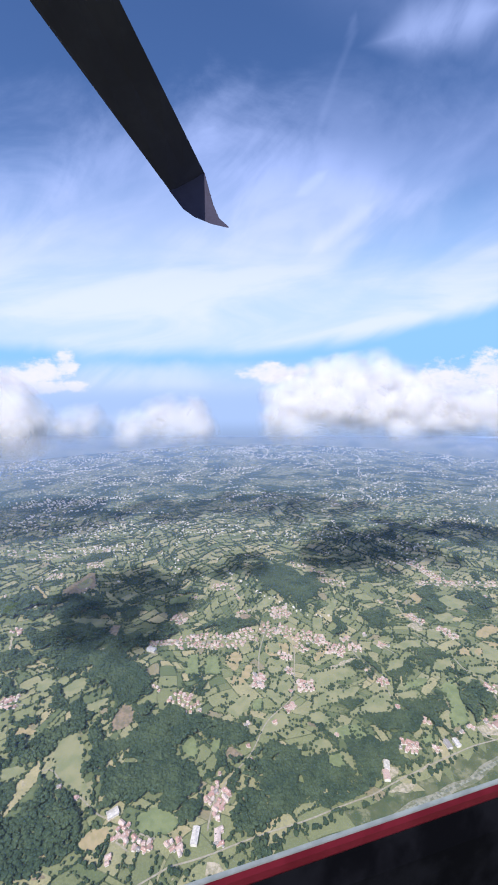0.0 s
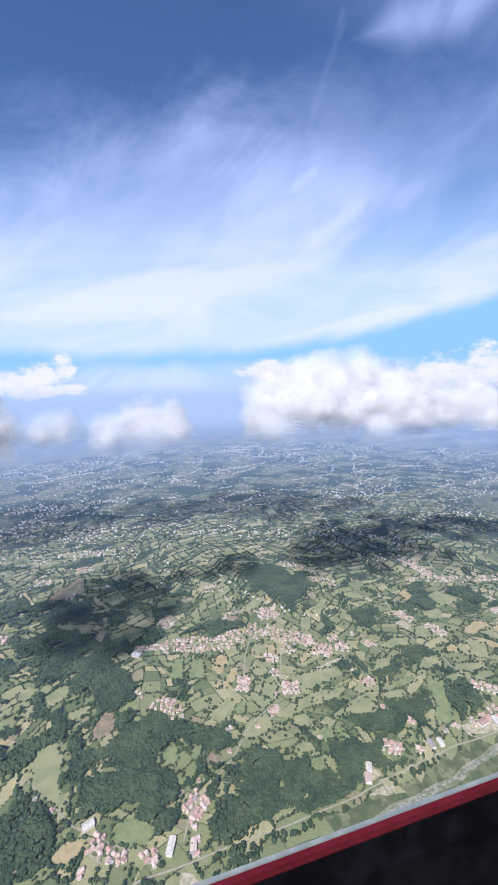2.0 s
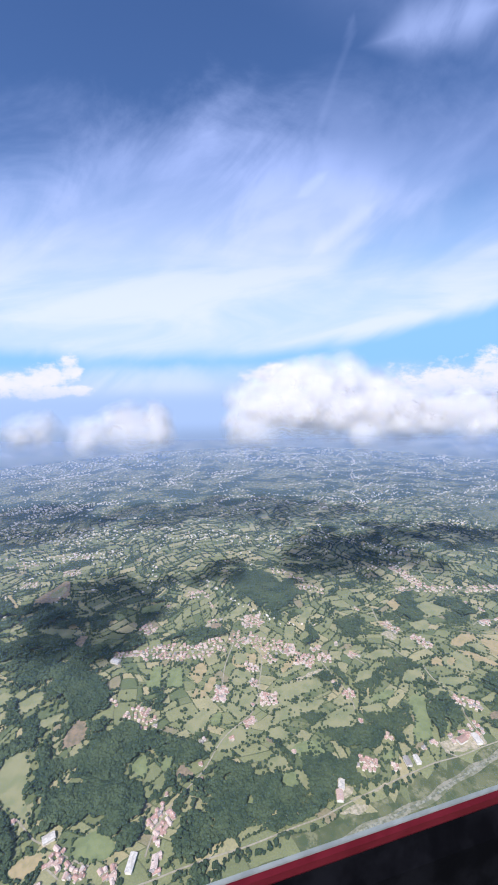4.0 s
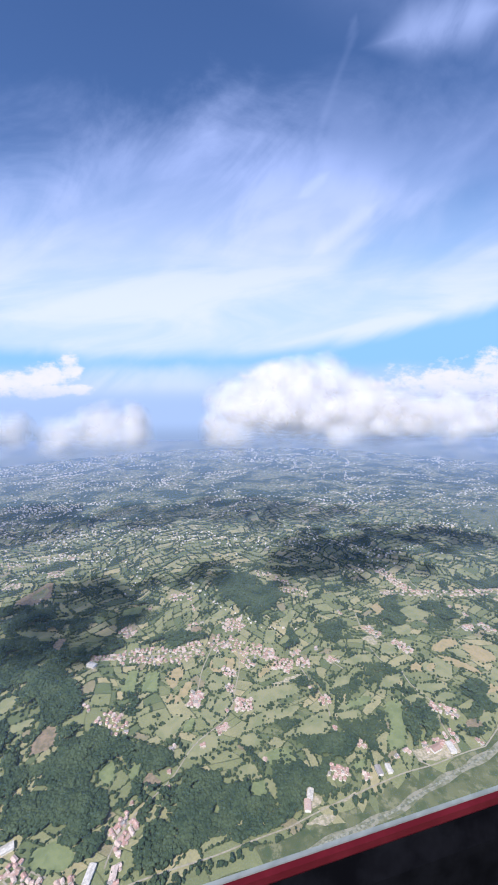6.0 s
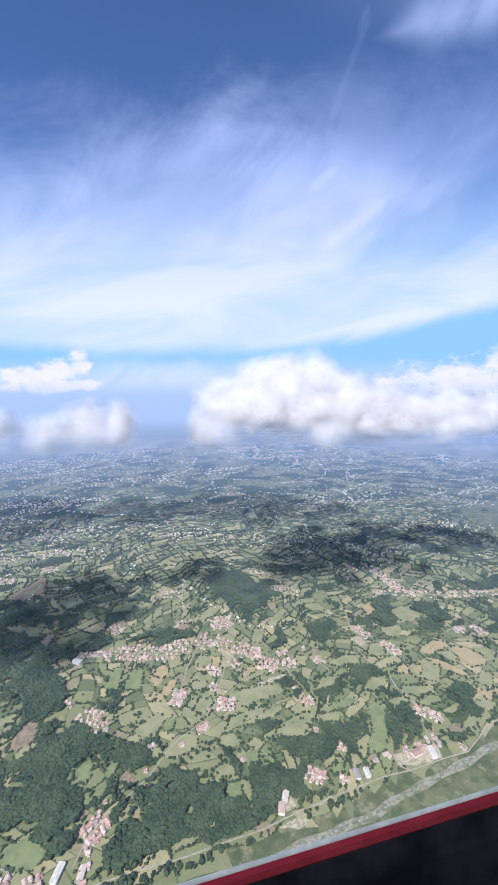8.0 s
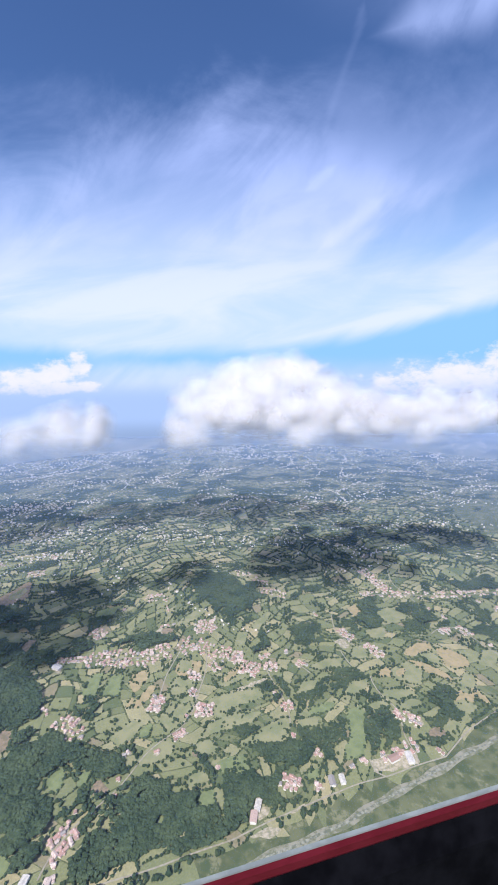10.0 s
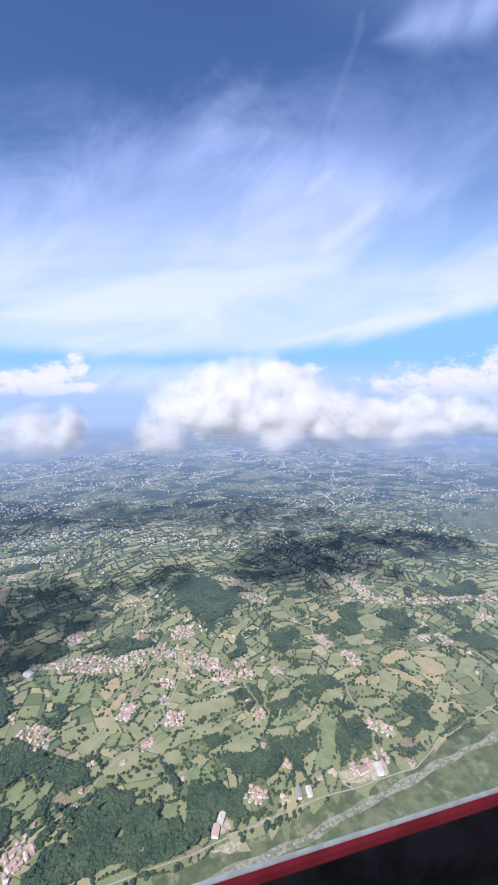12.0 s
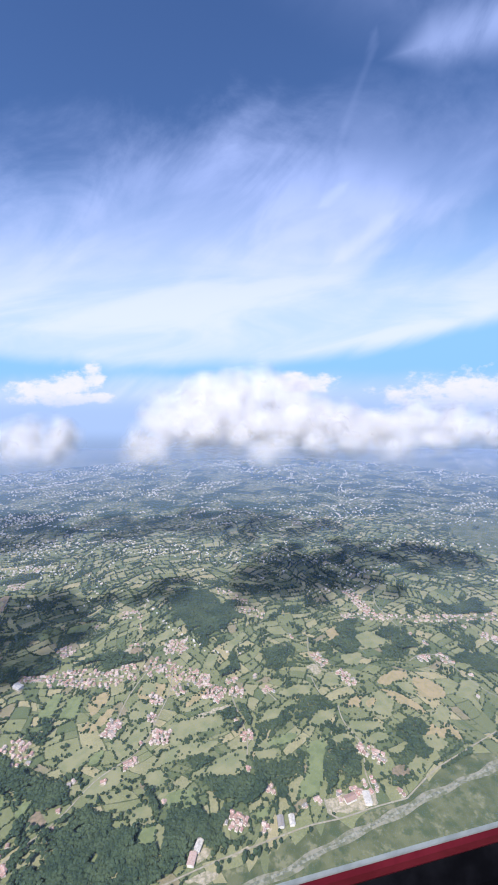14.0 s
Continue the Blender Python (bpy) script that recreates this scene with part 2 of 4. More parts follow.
YARD = material("pale yard", two_tone((0.52, 0.44, 0.33), (0.28, 0.26, 0.165), 0.16, 0.34, 0.64))
CLEARED = material("cleared earth", two_tone((0.32, 0.24, 0.165), (0.19, 0.165, 0.11), 0.10))
STUBBLE = material("stubble", two_tone((0.42, 0.33, 0.19), (0.33, 0.28, 0.15), 0.08))
OLIVE = material("dry pasture", two_tone((0.300, 0.290, 0.160), (0.225, 0.240, 0.125), 0.03))
LAWN = material("bright meadow", two_tone((0.230, 0.260, 0.125), (0.170, 0.205, 0.098), 0.06))
METAL_ROOF = material("pale sheet roof", two_tone((0.66, 0.61, 0.55), (0.48, 0.44, 0.40), 0.25), 0.85)


def cloud_material(name, cover, spread):
    """Bright droplets: light wanders about inside, so that relief shows softly. cover: how much light one layer stops; spread: below 0.3 it is torn."""
    mat = bpy.data.materials.new(name)
    mat.use_nodes = True
    n = Nodes(mat.node_tree)
    geometry = n.add("ShaderNodeNewGeometry")
    place = geometry.outputs["Position"]
    soft = n.add("ShaderNodeVectorMath", op="MULTIPLY_ADD")
    n.put(soft.inputs[0], geometry.outputs["Normal"])
    soft.inputs[1].default_value, soft.inputs[2].default_value = (0.22,) * 3, (-0.36, -0.60, 0.62)
    front, back = n.add("ShaderNodeBsdfDiffuse"), n.add("ShaderNodeBsdfTranslucent")
    for node in (front, back):
        node.inputs[0].default_value = (0.44, 0.43, 0.45, 1)
        n.put(node.inputs["Normal"], soft.outputs[0])
    both, clear, veil = n.add("ShaderNodeAddShader"), n.add("ShaderNodeBsdfTransparent"), n.add("ShaderNodeMixShader")
    back.inputs[0].default_value = (0.735, 0.72, 0.74, 1)
    n.tree.links.new(front.outputs[0], both.inputs[0]), n.tree.links.new(back.outputs[0], both.inputs[1])
    sep = n.add("ShaderNodeSeparateXYZ")
    n.put(sep.inputs[0], place)
    fray = n.noise(place, 0.017, 5.0, 0.55)
    foot = n.ramp(n.math("ADD", sep.outputs[2], n.math("MULTIPLY", fray, 80.0)), 600.0, 712.0)
    n.put(veil.inputs[0], n.math("MULTIPLY", foot, n.ramp(fray, 0.5 - spread, 0.5 + spread, 0.0, cover)))
    n.tree.links.new(clear.outputs[0], veil.inputs[1]), n.tree.links.new(both.outputs[0], veil.inputs[2])
    n.tree.links.new(veil.outputs[0], n.add("ShaderNodeOutputMaterial").inputs[0])
    return mat


CLOUD_LAYERS = [(piece, grow, cloud_material("cloud " + piece, cover, spread)) for piece, grow, cover, spread in (
    ("veil", 27, 0.06, 0.14), ("mist", 21, 0.09, 0.16), ("fringe", 15, 0.13, 0.18), ("wisp", 9, 0.18, 0.22), ("skin", 3, 0.24, 0.28),
    ("inner_skin", -4, 0.28, 0.5), ("rind", -12, 0.32, 0.6), ("flesh", -21, 0.38, 0.8), ("heart", -33, 0.5, 1.0))]
scene.cycles.transparent_max_bounces = 48


# ---------------------------------------------------------------- building blocks
def link_mesh(name, bm, mat, parent=None, label=""):
    mesh = bpy.data.meshes.new(name)
    bm.to_mesh(mesh)
    bm.free()
    if mat:
        mesh.materials.append(mat)
    ob = new(name, mesh)
    if parent:
        ob.parent = parent
    return tagged(ob, label)


def part(name, bm, mat, parent, label=""):
    return link_mesh(name, bm, mat, parent, label)


def from_arrays(name, verts, faces, mat, smooth=False):
    mesh = bpy.data.meshes.new(name)
    mesh.from_pydata(verts if isinstance(verts, list) else verts.tolist(), [], faces if isinstance(faces, list) else faces.tolist())
    mesh.materials.append(mat)
    if smooth:
        mesh.polygons.foreach_set("use_smooth", [True] * len(mesh.polygons))
    return new(name, mesh)


def height(x, y):
    """The lie of the land: gentle swells that fade out towards a far ridge."""
    fade = np.clip((2600 - np.hypot(x - 400, y - 1100)) / 900, 0, 1)
    crest = np.clip((0.23 * x + 0.973 * y - 3300) / 1540, 0, 1) ** 2 * 150     # a far low ridge closes the plain
    beyond = np.clip((0.23 * x + 0.973 * y - 4840) / 300, 0, 1) ** 2 * 160
    return crest - beyond + fade * (6 * np.sin(x / 210 + 0.4) * np.cos(y / 260) + 4 * np.sin(x / 130 - y / 170))


def inside(x, y, ring):
    """Whether points lie in a polygon (arrays)."""
    hit = np.zeros(np.shape(x), bool)
    for (ax, ay), (bx, by) in zip(ring, ring[1:] + ring[:1]):
        if ay != by:
            hit ^= ((ay > y) != (by > y)) & (x < (bx - ax) * (y - ay) / (by - ay) + ax)
    return hit


def near_line(x, y, line, gap):
    best = np.full(np.shape(x), 1e9)
    for (ax, ay), (bx, by) in zip(line, line[1:]):
        dx, dy = bx - ax, by - ay
        k = np.clip(((x - ax) * dx + (y - ay) * dy) / (dx * dx + dy * dy), 0, 1)
        best = np.minimum(best, np.hypot(x - ax - k * dx, y - ay - k * dy))
    return best < gap


# ---------------------------------------------------------------- plan of the land
WOODS, ROADS, VILLAGES, PLOTS = [], [], [], []


def wood(*ring):
    WOODS.append(list(ring))


def road(*line):
    ROADS.append(list(line))


def village(houses, wide, *line):
    """So many houses on both sides of a line, as far off as wide."""
    VILLAGES.append((houses, wide, list(line)))


def plot(mat, name, *ring):
    PLOTS.append((list(ring), mat, name))


wood((-159, 773), (-130, 800), (-100, 785), (-61, 805), (-50, 846), (19, 845), (56, 819), (71, 780), (51, 762), (34, 725), (61, 691), (77, 666), (61, 642), (51, 599), (35, 575), (9, 609), (-35, 639), (-68, 638), (-109, 668), (-128, 705))
wood((-396, 1254), (-276, 1255), (-152, 1194), (-67, 1144), (-26, 1088), (-49, 1060), (-77, 1004), (-130, 975), (-175, 1007), (-236, 1043), (-336, 1114))
wood((-42, 1105), (8, 1170), (60, 1329), (106, 1400), (140, 1370), (86, 1284), (52, 1190), (39, 1110), (-18, 1091))
wood((-323, 1367), (-289, 1423), (-221, 1406), (-175, 1330), (-141, 1253), (-227, 1258), (-296, 1276), (-321, 1314))
wood((-123, 901), (-95, 960), (-61, 983), (-32, 925), (-38, 863), (-63, 849), (-65, 895), (-91, 902))
wood((-295, 735), (-246, 697), (-206, 662), (-180, 646), (-141, 632), (-129, 607), (-143, 590), (-155, 566), (-193, 561), (-291, 585), (-372, 743))
wood((-261, 805), (-238, 819), (-204, 784), (-209, 760), (-247, 769), (-267, 787))
wood((155, 677), (196, 699), (237, 675), (275, 679), (304, 659), (306, 609), (322, 594), (327, 571), (303, 556), (260, 557), (199, 562), (151, 556), (130, 570), (120, 591), (131, 619), (159, 646))
wood((86, 807), (133, 779), (161, 728), (155, 677), (128, 683), (129, 722), (104, 749), (82, 769))
wood((115, 674), (142, 671), (116, 623), (123, 581), (102, 579), (102, 606))
wood((-531, 1455), (-468, 1421), (-423, 1323), (-451, 1307), (-488, 1323))
wood((-146, 1305), (-54, 1301), (-44, 1246), (-114, 1240))
wood((163, 1147), (279, 1134), (296, 1093), (198, 1093), (99, 1123))
wood((539, 1363), (622, 1391), (636, 1292), (543, 1210), (453, 1141), (466, 1229))
wood((-420, 1116), (-362, 1130), (-317, 1095), (-350, 1065), (-404, 1067))
wood((-207, 887), (-173, 904), (-151, 874), (-160, 814), (-181, 805), (-192, 837))
wood((698, 728), (738, 738), (752, 754), (760, 733), (755, 690), (772, 687), (747, 643), (726, 630), (704, 634), (717, 666), (706, 668), (686, 630), (652, 630), (686, 704))
wood((684, 838), (709, 858), (750, 850), (760, 823), (745, 803), (694, 797), (678, 808))
wood((553, 825), (610, 835), (644, 858), (691, 858), (679, 811), (626, 793), (564, 781), (559, 800))
wood((600, 1075), (656, 1096), (722, 1078), (727, 1036), (685, 1007), (651, 1002), (618, 1040))
wood((392, 726), (420, 728), (454, 730), (468, 703), (530, 699), (554, 730), (595, 728), (628, 715), (648, 738), (659, 716), (638, 688), (616, 657), (601, 627), (576, 612), (557, 668), (542, 649), (520, 648), (477, 641), (454, 616), (470, 586), (433, 602), (405, 617), (368, 590), (348, 610), (376, 641), (395, 694))
wood((254, 684), (306, 664), (328, 632), (316, 608), (368, 581), (342, 566), (272, 580))
wood((900, 1181), (981, 1182), (972, 1101), (918, 1011), (856, 1011), (869, 1106))
wood((1036, 1130), (1122, 1087), (1122, 1012), (1064, 996), (1037, 1043), (993, 1067))
wood((1186, 958), (1254, 972), (1309, 921), (1309, 848), (1226, 895), (1184, 920))
wood((768, 633), (814, 639), (877, 641), (942, 660), (1015, 666), (1012, 647), (917, 610), (856, 610), (805, 624))
wood((911, 754), (951, 738), (932, 683), (895, 676), (875, 708))
wood((404, 766), (440, 786), (475, 765), (432, 753))
wood((475, 891), (530, 890), (559, 857), (533, 821), (497, 852))
wood((1311, 1209), (1469, 1231), (1515, 1149), (1402, 1098), (1297, 1101))
wood((533, 1075), (578, 1093), (553, 1010), (513, 983))
wood((306, 907), (322, 913), (327, 891), (316, 879), (302, 892))
wood((322, 714), (333, 735), (359, 712), (356, 655), (338, 653), (344, 688))
wood((49, 966), (92, 995), (105, 905), (84, 893))
wood((198, 703), (220, 716), (240, 681), (305, 672), (319, 630), (350, 602), (368, 629), (407, 667), (461, 721), (556, 699), (561, 656), (533, 650), (479, 638), (485, 597), (441, 571), (367, 567), (288, 570), (241, 571), (194, 573))
wood((-136, 799), (-100, 784), (-50, 792), (-31, 850), (-9, 860), (37, 791), (33, 753), (46, 704), (88, 652), (71, 637), (58, 605), (-24, 623), (-79, 636), (-159, 709))
wood((33, 821), (82, 795), (104, 743), (141, 760), (176, 733), (160, 706), (109, 742), (109, 678), (97, 650), (86, 663), (92, 704), (77, 743))
wood((-237, 732), (-199, 717), (-196, 679), (-210, 663), (-236, 694))
wood((-298, 807), (-267, 806), (-248, 776), (-279, 777))
wood((-195, 694), (-167, 672), (-134, 645), (-123, 631), (-141, 629), (-180, 646))
wood((-357, 924), (-312, 889), (-281, 902), (-247, 858), (-277, 843), (-317, 868))
wood((-222, 844), (-195, 853), (-181, 805), (-204, 784))
wood((-120, 641), (-104, 667), (-87, 643), (-98, 638))
wood((-263, 953), (-234, 965), (-210, 905), (-228, 877), (-259, 909))
wood((-335, 858), (-301, 835), (-276, 802), (-316, 799))
wood((-393, 1033), (-345, 1002), (-301, 953), (-315, 939), (-373, 971))
wood((-265, 1121), (-181, 1124), (-97, 1068), (-49, 963), (-81, 935), (-136, 958), (-166, 936), (-219, 987))
wood((-153, 1018), (-61, 1026), (-19, 937), (-64, 910), (-78, 869), (-110, 862), (-116, 926))
wood((-136, 741), (-74, 726), (-2, 709), (57, 673), (65, 651), (44, 628), (33, 613), (-6, 633), (-49, 634), (-65, 629), (-107, 656))
wood((370, 1506), (515, 1497), (559, 1246), (484, 1168), (408, 1243))
wood((-538, 1476), (-434, 1490), (-326, 1424), (-339, 1318), (-488, 1323))

plot(CLEARED, "cleared_slope", (-107, 798), (-105, 838), (-89, 875), (-64, 869), (-59, 815), (-85, 803))
plot(CLEARED, "bare_field", (-151, 1179), (-138, 1221), (-112, 1215), (-114, 1170), (-124, 1150))
plot(STUBBLE, "stubble_field", (-449, 1550), (-440, 1562), (-368, 1434), (-384, 1423))
plot(CLEARED, "bare_field", (-338, 1467), (-327, 1507), (-291, 1553), (-263, 1614), (-236, 1602), (-217, 1480), (-255, 1447), (-295, 1436))
plot(OLIVE, "clearing", (-280, 1278), (-247, 1280), (-150, 1256), (-163, 1221), (-232, 1238))
plot(OLIVE, "meadow", (-214, 807), (-177, 819), (-153, 772), (-149, 710), (-119, 655), (-148, 676), (-199, 717), (-209, 760))
plot(STUBBLE, "dry_meadow", (-140, 585), (-127, 607), (-89, 610), (-90, 587), (-111, 574))
plot(LAWN, "paddock", (-46, 618), (-10, 624), (23, 601), (26, 585), (-7, 575), (-47, 589))
plot(OLIVE, "meadow", (-305, 766), (-259, 760), (-252, 745), (-276, 736), (-295, 735))
plot(LAWN, "clearing", (34, 725), (43, 743), (68, 755), (73, 722), (65, 699), (52, 708))
plot(CLEARED, "bare_plot", (120, 698), (134, 717), (152, 707), (159, 684), (138, 681))
plot(LAWN, "clearing", (93, 717), (106, 742), (122, 731), (115, 708), (100, 703))
plot(LAWN, "clearing", (242, 608), (252, 626), (265, 619), (256, 601))
plot(OLIVE, "meadow", (297, 677), (319, 693), (342, 688), (347, 664), (322, 657), (301, 665))
plot(OLIVE, "meadow", (320, 652), (357, 652), (372, 640), (367, 612), (334, 614), (320, 633))
plot(OLIVE, "meadow", (347, 704), (376, 715), (407, 697), (390, 679), (353, 683))
plot(STUBBLE, "stubble_field", (178, 987), (221, 1004), (222, 969), (190, 921), (173, 956))
plot(OLIVE, "meadow", (269, 923), (292, 959), (347, 951), (334, 894), (284, 883))
plot(OLIVE, "meadow", (242, 838), (273, 869), (330, 870), (315, 820), (269, 790))
plot(OLIVE, "meadow", (260, 850), (274, 894), (335, 895), (333, 856), (296, 818))
plot(OLIVE, "dry_meadow", (350, 843), (382, 877), (493, 877), (503, 841), (428, 832), (381, 810))
plot(OLIVE, "meadow", (341, 771), (360, 803), (423, 812), (490, 802), (461, 780), (385, 769))
plot(OLIVE, "dry_meadow", (438, 726), (467, 757), (535, 774), (535, 734), (490, 711))
plot(CLEARED, "bare_field", (315, 730), (329, 757), (357, 760), (369, 728), (342, 715))
plot(LAWN, "meadow", (351, 686), (365, 709), (424, 704), (422, 676), (385, 672))
plot(STUBBLE, "stubble_field", (287, 978), (302, 1021), (368, 1001), (352, 952), (313, 946))
plot(OLIVE, "meadow", (461, 1049), (485, 1109), (516, 1102), (491, 1033))
plot(OLIVE, "meadow", (392, 910), (420, 947), (492, 948), (466, 914), (416, 896))
plot(OLIVE, "dry_meadow", (571, 825), (604, 865), (651, 858), (624, 824))
plot(OLIVE, "meadow", (687, 798), (725, 828), (770, 822), (747, 795), (708, 782))
plot(OLIVE, "dry_meadow", (755, 753), (786, 782), (846, 776), (840, 747), (790, 737))
plot(STUBBLE, "stubble_field", (784, 827), (826, 852), (882, 834), (853, 807))
plot(STUBBLE, "stubble_field", (923, 710), (977, 750), (1001, 732), (972, 698))
plot(OLIVE, "meadow", (837, 648), (877, 673), (900, 662), (857, 635))
plot(OLIVE, "meadow", (556, 758), (578, 781), (618, 781), (600, 754))
plot(LAWN, "meadow", (200, 796), (224, 830), (239, 831), (227, 790))
plot(YARD, "works_yard", (294, 820), (313, 840), (321, 832), (308, 809))
plot(YARD, "garden_plot", (229, 1149), (252, 1180), (295, 1163), (272, 1136))
plot(OLIVE, "meadow", (145, 809), (194, 844), (218, 831), (195, 792), (159, 781))
plot(OLIVE, "meadow", (201, 740), (231, 776), (274, 786), (283, 751), (248, 726), (216, 725))
plot(OLIVE, "meadow", (-304, 992), (-278, 1015), (-254, 999), (-266, 963), (-291, 964))
plot(OLIVE, "meadow", (-239, 957), (-207, 994), (-173, 989), (-180, 952), (-208, 925))
plot(OLIVE, "meadow", (-176, 883), (-154, 900), (-117, 908), (-127, 881), (-156, 867))
plot(STUBBLE, "stubble_field", (-307, 837), (-300, 866), (-255, 845), (-269, 834))
plot(LAWN, "meadow", (59, 943), (81, 1016), (107, 1015), (97, 927))
plot(LAWN, "meadow", (109, 930), (125, 993), (157, 997), (154, 919))
plot(OLIVE, "meadow", (329, 1217), (382, 1262), (406, 1236), (373, 1196), (317, 1174))
plot(OLIVE, "dry_meadow", (703, 744), (766, 758), (778, 735), (729, 718))
plot(OLIVE, "meadow", (526, 1123), (601, 1196), (617, 1184), (551, 1100))
plot(LAWN, "meadow", (41, 1334), (132, 1352), (96, 1289), (39, 1289))
plot(LAWN, "bright_meadow", (613, 635), (622, 658), (648, 683), (670, 745), (712, 755), (745, 760), (702, 723), (675, 668), (652, 634))
plot(LAWN, "bright_meadow", (704, 666), (716, 664), (702, 636), (690, 637))
plot(STUBBLE, "stubble_field", (187, 877), (199, 902), (229, 945), (246, 938), (225, 897), (197, 874))
plot(STUBBLE, "stubble_field", (169, 883), (186, 918), (193, 907), (182, 877))
plot(STUBBLE, "stubble_field", (179, 966), (206, 1004), (226, 972), (204, 947))
plot(CLEARED, "bare_plot", (252, 1144), (261, 1175), (296, 1163), (288, 1134))
plot(OLIVE, "meadow", (298, 974), (304, 1025), (334, 1023), (339, 966))
plot(OLIVE, "meadow", (262, 898), (284, 929), (321, 916), (296, 875))
plot(OLIVE, "meadow", (271, 826), (290, 868), (333, 860), (308, 812))
plot(OLIVE, "dry_meadow", (824, 810), (843, 843), (901, 859), (923, 822), (885, 771), (852, 788))
plot(STUBBLE, "stubble_field", (900, 863), (938, 847), (973, 799), (975, 763), (918, 813))
plot(STUBBLE, "stubble_field", (906, 891), (974, 921), (1010, 910), (998, 885), (918, 867))
plot(STUBBLE, "stubble_field", (1009, 890), (1051, 875), (1071, 841), (1052, 806), (1005, 805), (985, 834))
plot(OLIVE, "dry_meadow", (765, 762), (786, 784), (846, 769), (858, 741), (801, 745))
plot(OLIVE, "meadow", (951, 855), (940, 878), (990, 874), (997, 840), (976, 820))
plot(OLIVE, "meadow", (1079, 810), (1136, 860), (1185, 851), (1164, 819), (1107, 795))
plot(OLIVE, "meadow", (965, 752), (1026, 792), (1039, 768), (1001, 729), (971, 727))
plot(STUBBLE, "stubble_field", (990, 739), (1008, 743), (1014, 695), (996, 690))
plot(OLIVE, "meadow", (914, 715), (915, 686), (946, 673), (977, 688), (955, 714))
plot(CLEARED, "quarry_floor", (805, 645), (830, 665), (852, 656), (851, 639), (817, 635))
plot(OLIVE, "meadow", (785, 726), (820, 741), (857, 734), (847, 716), (799, 714))
plot(OLIVE, "meadow", (856, 1011), (927, 1010), (890, 954), (855, 969))
plot(OLIVE, "meadow", (755, 904), (789, 951), (827, 944), (807, 889))
plot(OLIVE, "meadow", (939, 1092), (997, 1112), (1037, 1043), (965, 1015), (939, 1034))
plot(STUBBLE, "dry_meadow", (863, 1139), (902, 1163), (899, 1100), (858, 1079))
plot(OLIVE, "meadow", (693, 926), (744, 916), (724, 880), (654, 894), (643, 910))
plot(OLIVE, "meadow", (553, 757), (608, 753), (595, 728), (554, 732))
plot(LAWN, "meadow", (581, 769), (610, 782), (655, 781), (649, 760), (596, 755))
plot(OLIVE, "meadow", (408, 726), (426, 742), (516, 757), (528, 722), (508, 703), (469, 706), (459, 729))
plot(OLIVE, "meadow", (386, 783), (411, 821), (461, 811), (422, 789))
plot(OLIVE, "meadow", (320, 738), (331, 760), (363, 760), (375, 727), (348, 718))
plot(OLIVE, "clearing", (310, 674), (313, 688), (335, 698), (345, 682), (336, 662), (321, 661))
plot(LAWN, "clearing", (315, 621), (322, 652), (351, 654), (353, 618), (330, 614))
plot(LAWN, "clearing", (391, 663), (402, 687), (429, 688), (425, 667))
plot(LAWN, "clearing", (524, 614), (533, 630), (562, 640), (551, 617))
plot(STUBBLE, "stubble_field", (437, 956), (467, 971), (481, 958), (442, 926), (407, 914), (411, 924))
plot(YARD, "farm_track", (433, 873), (440, 886), (511, 903), (531, 899), (473, 879))
plot(YARD, "works_yard", (654, 599), (662, 624), (736, 628), (761, 626), (754, 595), (697, 593))
plot(YARD, "gravel_yard", (473, 571), (483, 577), (512, 578), (506, 573), (487, 568))
plot(YARD, "gravel_yard", (778, 686), (796, 696), (824, 677), (817, 665), (794, 680))
plot(YARD, "gravel_yard", (395, 552), (417, 558), (448, 554), (442, 542))
plot(YARD, "farm_yard", (746, 990), (780, 993), (782, 946), (763, 945))
plot(YARD, "farm_yard", (-37, 1070), (-26, 1075), (-3, 1054), (-8, 1038), (-30, 1051))
plot(YARD, "farm_yard", (-258, 717), (-257, 734), (-252, 730), (-247, 710))
plot(YARD, "farm_yard", (-104, 620), (-94, 635), (-79, 631), (-80, 614), (-90, 615))
plot(YARD, "gravel_yard", (234, 501), (241, 509), (254, 498), (243, 496))
plot(YARD, "gravel_yard", (161, 492), (178, 499), (206, 500), (206, 494), (179, 489))
plot(YARD, "gravel_yard", (55, 508), (62, 529), (78, 522), (88, 500), (70, 499))
plot(YARD, "gravel_yard", (97, 495), (115, 505), (139, 501), (134, 489), (111, 485))
plot(YARD, "gravel_yard", (0, 509), (5, 521), (15, 517), (11, 506))
plot(YARD, "gravel_yard", (410, 581), (429, 600), (449, 588), (433, 571))
plot(YARD, "gravel_yard", (411, 548), (434, 561), (456, 552), (454, 542), (425, 542))
plot(CLEARED, "dry_plot", (-200, 558), (-200, 564), (-172, 556), (-175, 551))
plot(YARD, "farm_track", (-407, 1141), (-426, 1224), (-419, 1222), (-400, 1139))
plot(STUBBLE, "stubble_field", (-399, 1147), (-400, 1177), (-378, 1161), (-380, 1139))

road((380, 1044), (374, 968), (348, 904), (334, 864), (320, 819), (299, 797), (268, 787), (233, 763), (211, 745), (197, 712), (178, 690), (147, 666), (127, 653), (109, 641), (94, 618), (81, 601), (73, 584), (69, 567))
road((-224, 740), (-212, 743), (-204, 740), (-189, 713), (-179, 698))
road((-148, 672), (-131, 655), (-117, 636), (-106, 623), (-90, 620))
road((-306, 929), (-337, 935), (-399, 946))
road((-57, 596), (-34, 581), (-16, 573))
road((5, 530), (62, 531), (114, 539), (193, 545), (233, 544), (301, 552), (370, 555))
road((-78, 582), (-59, 565))
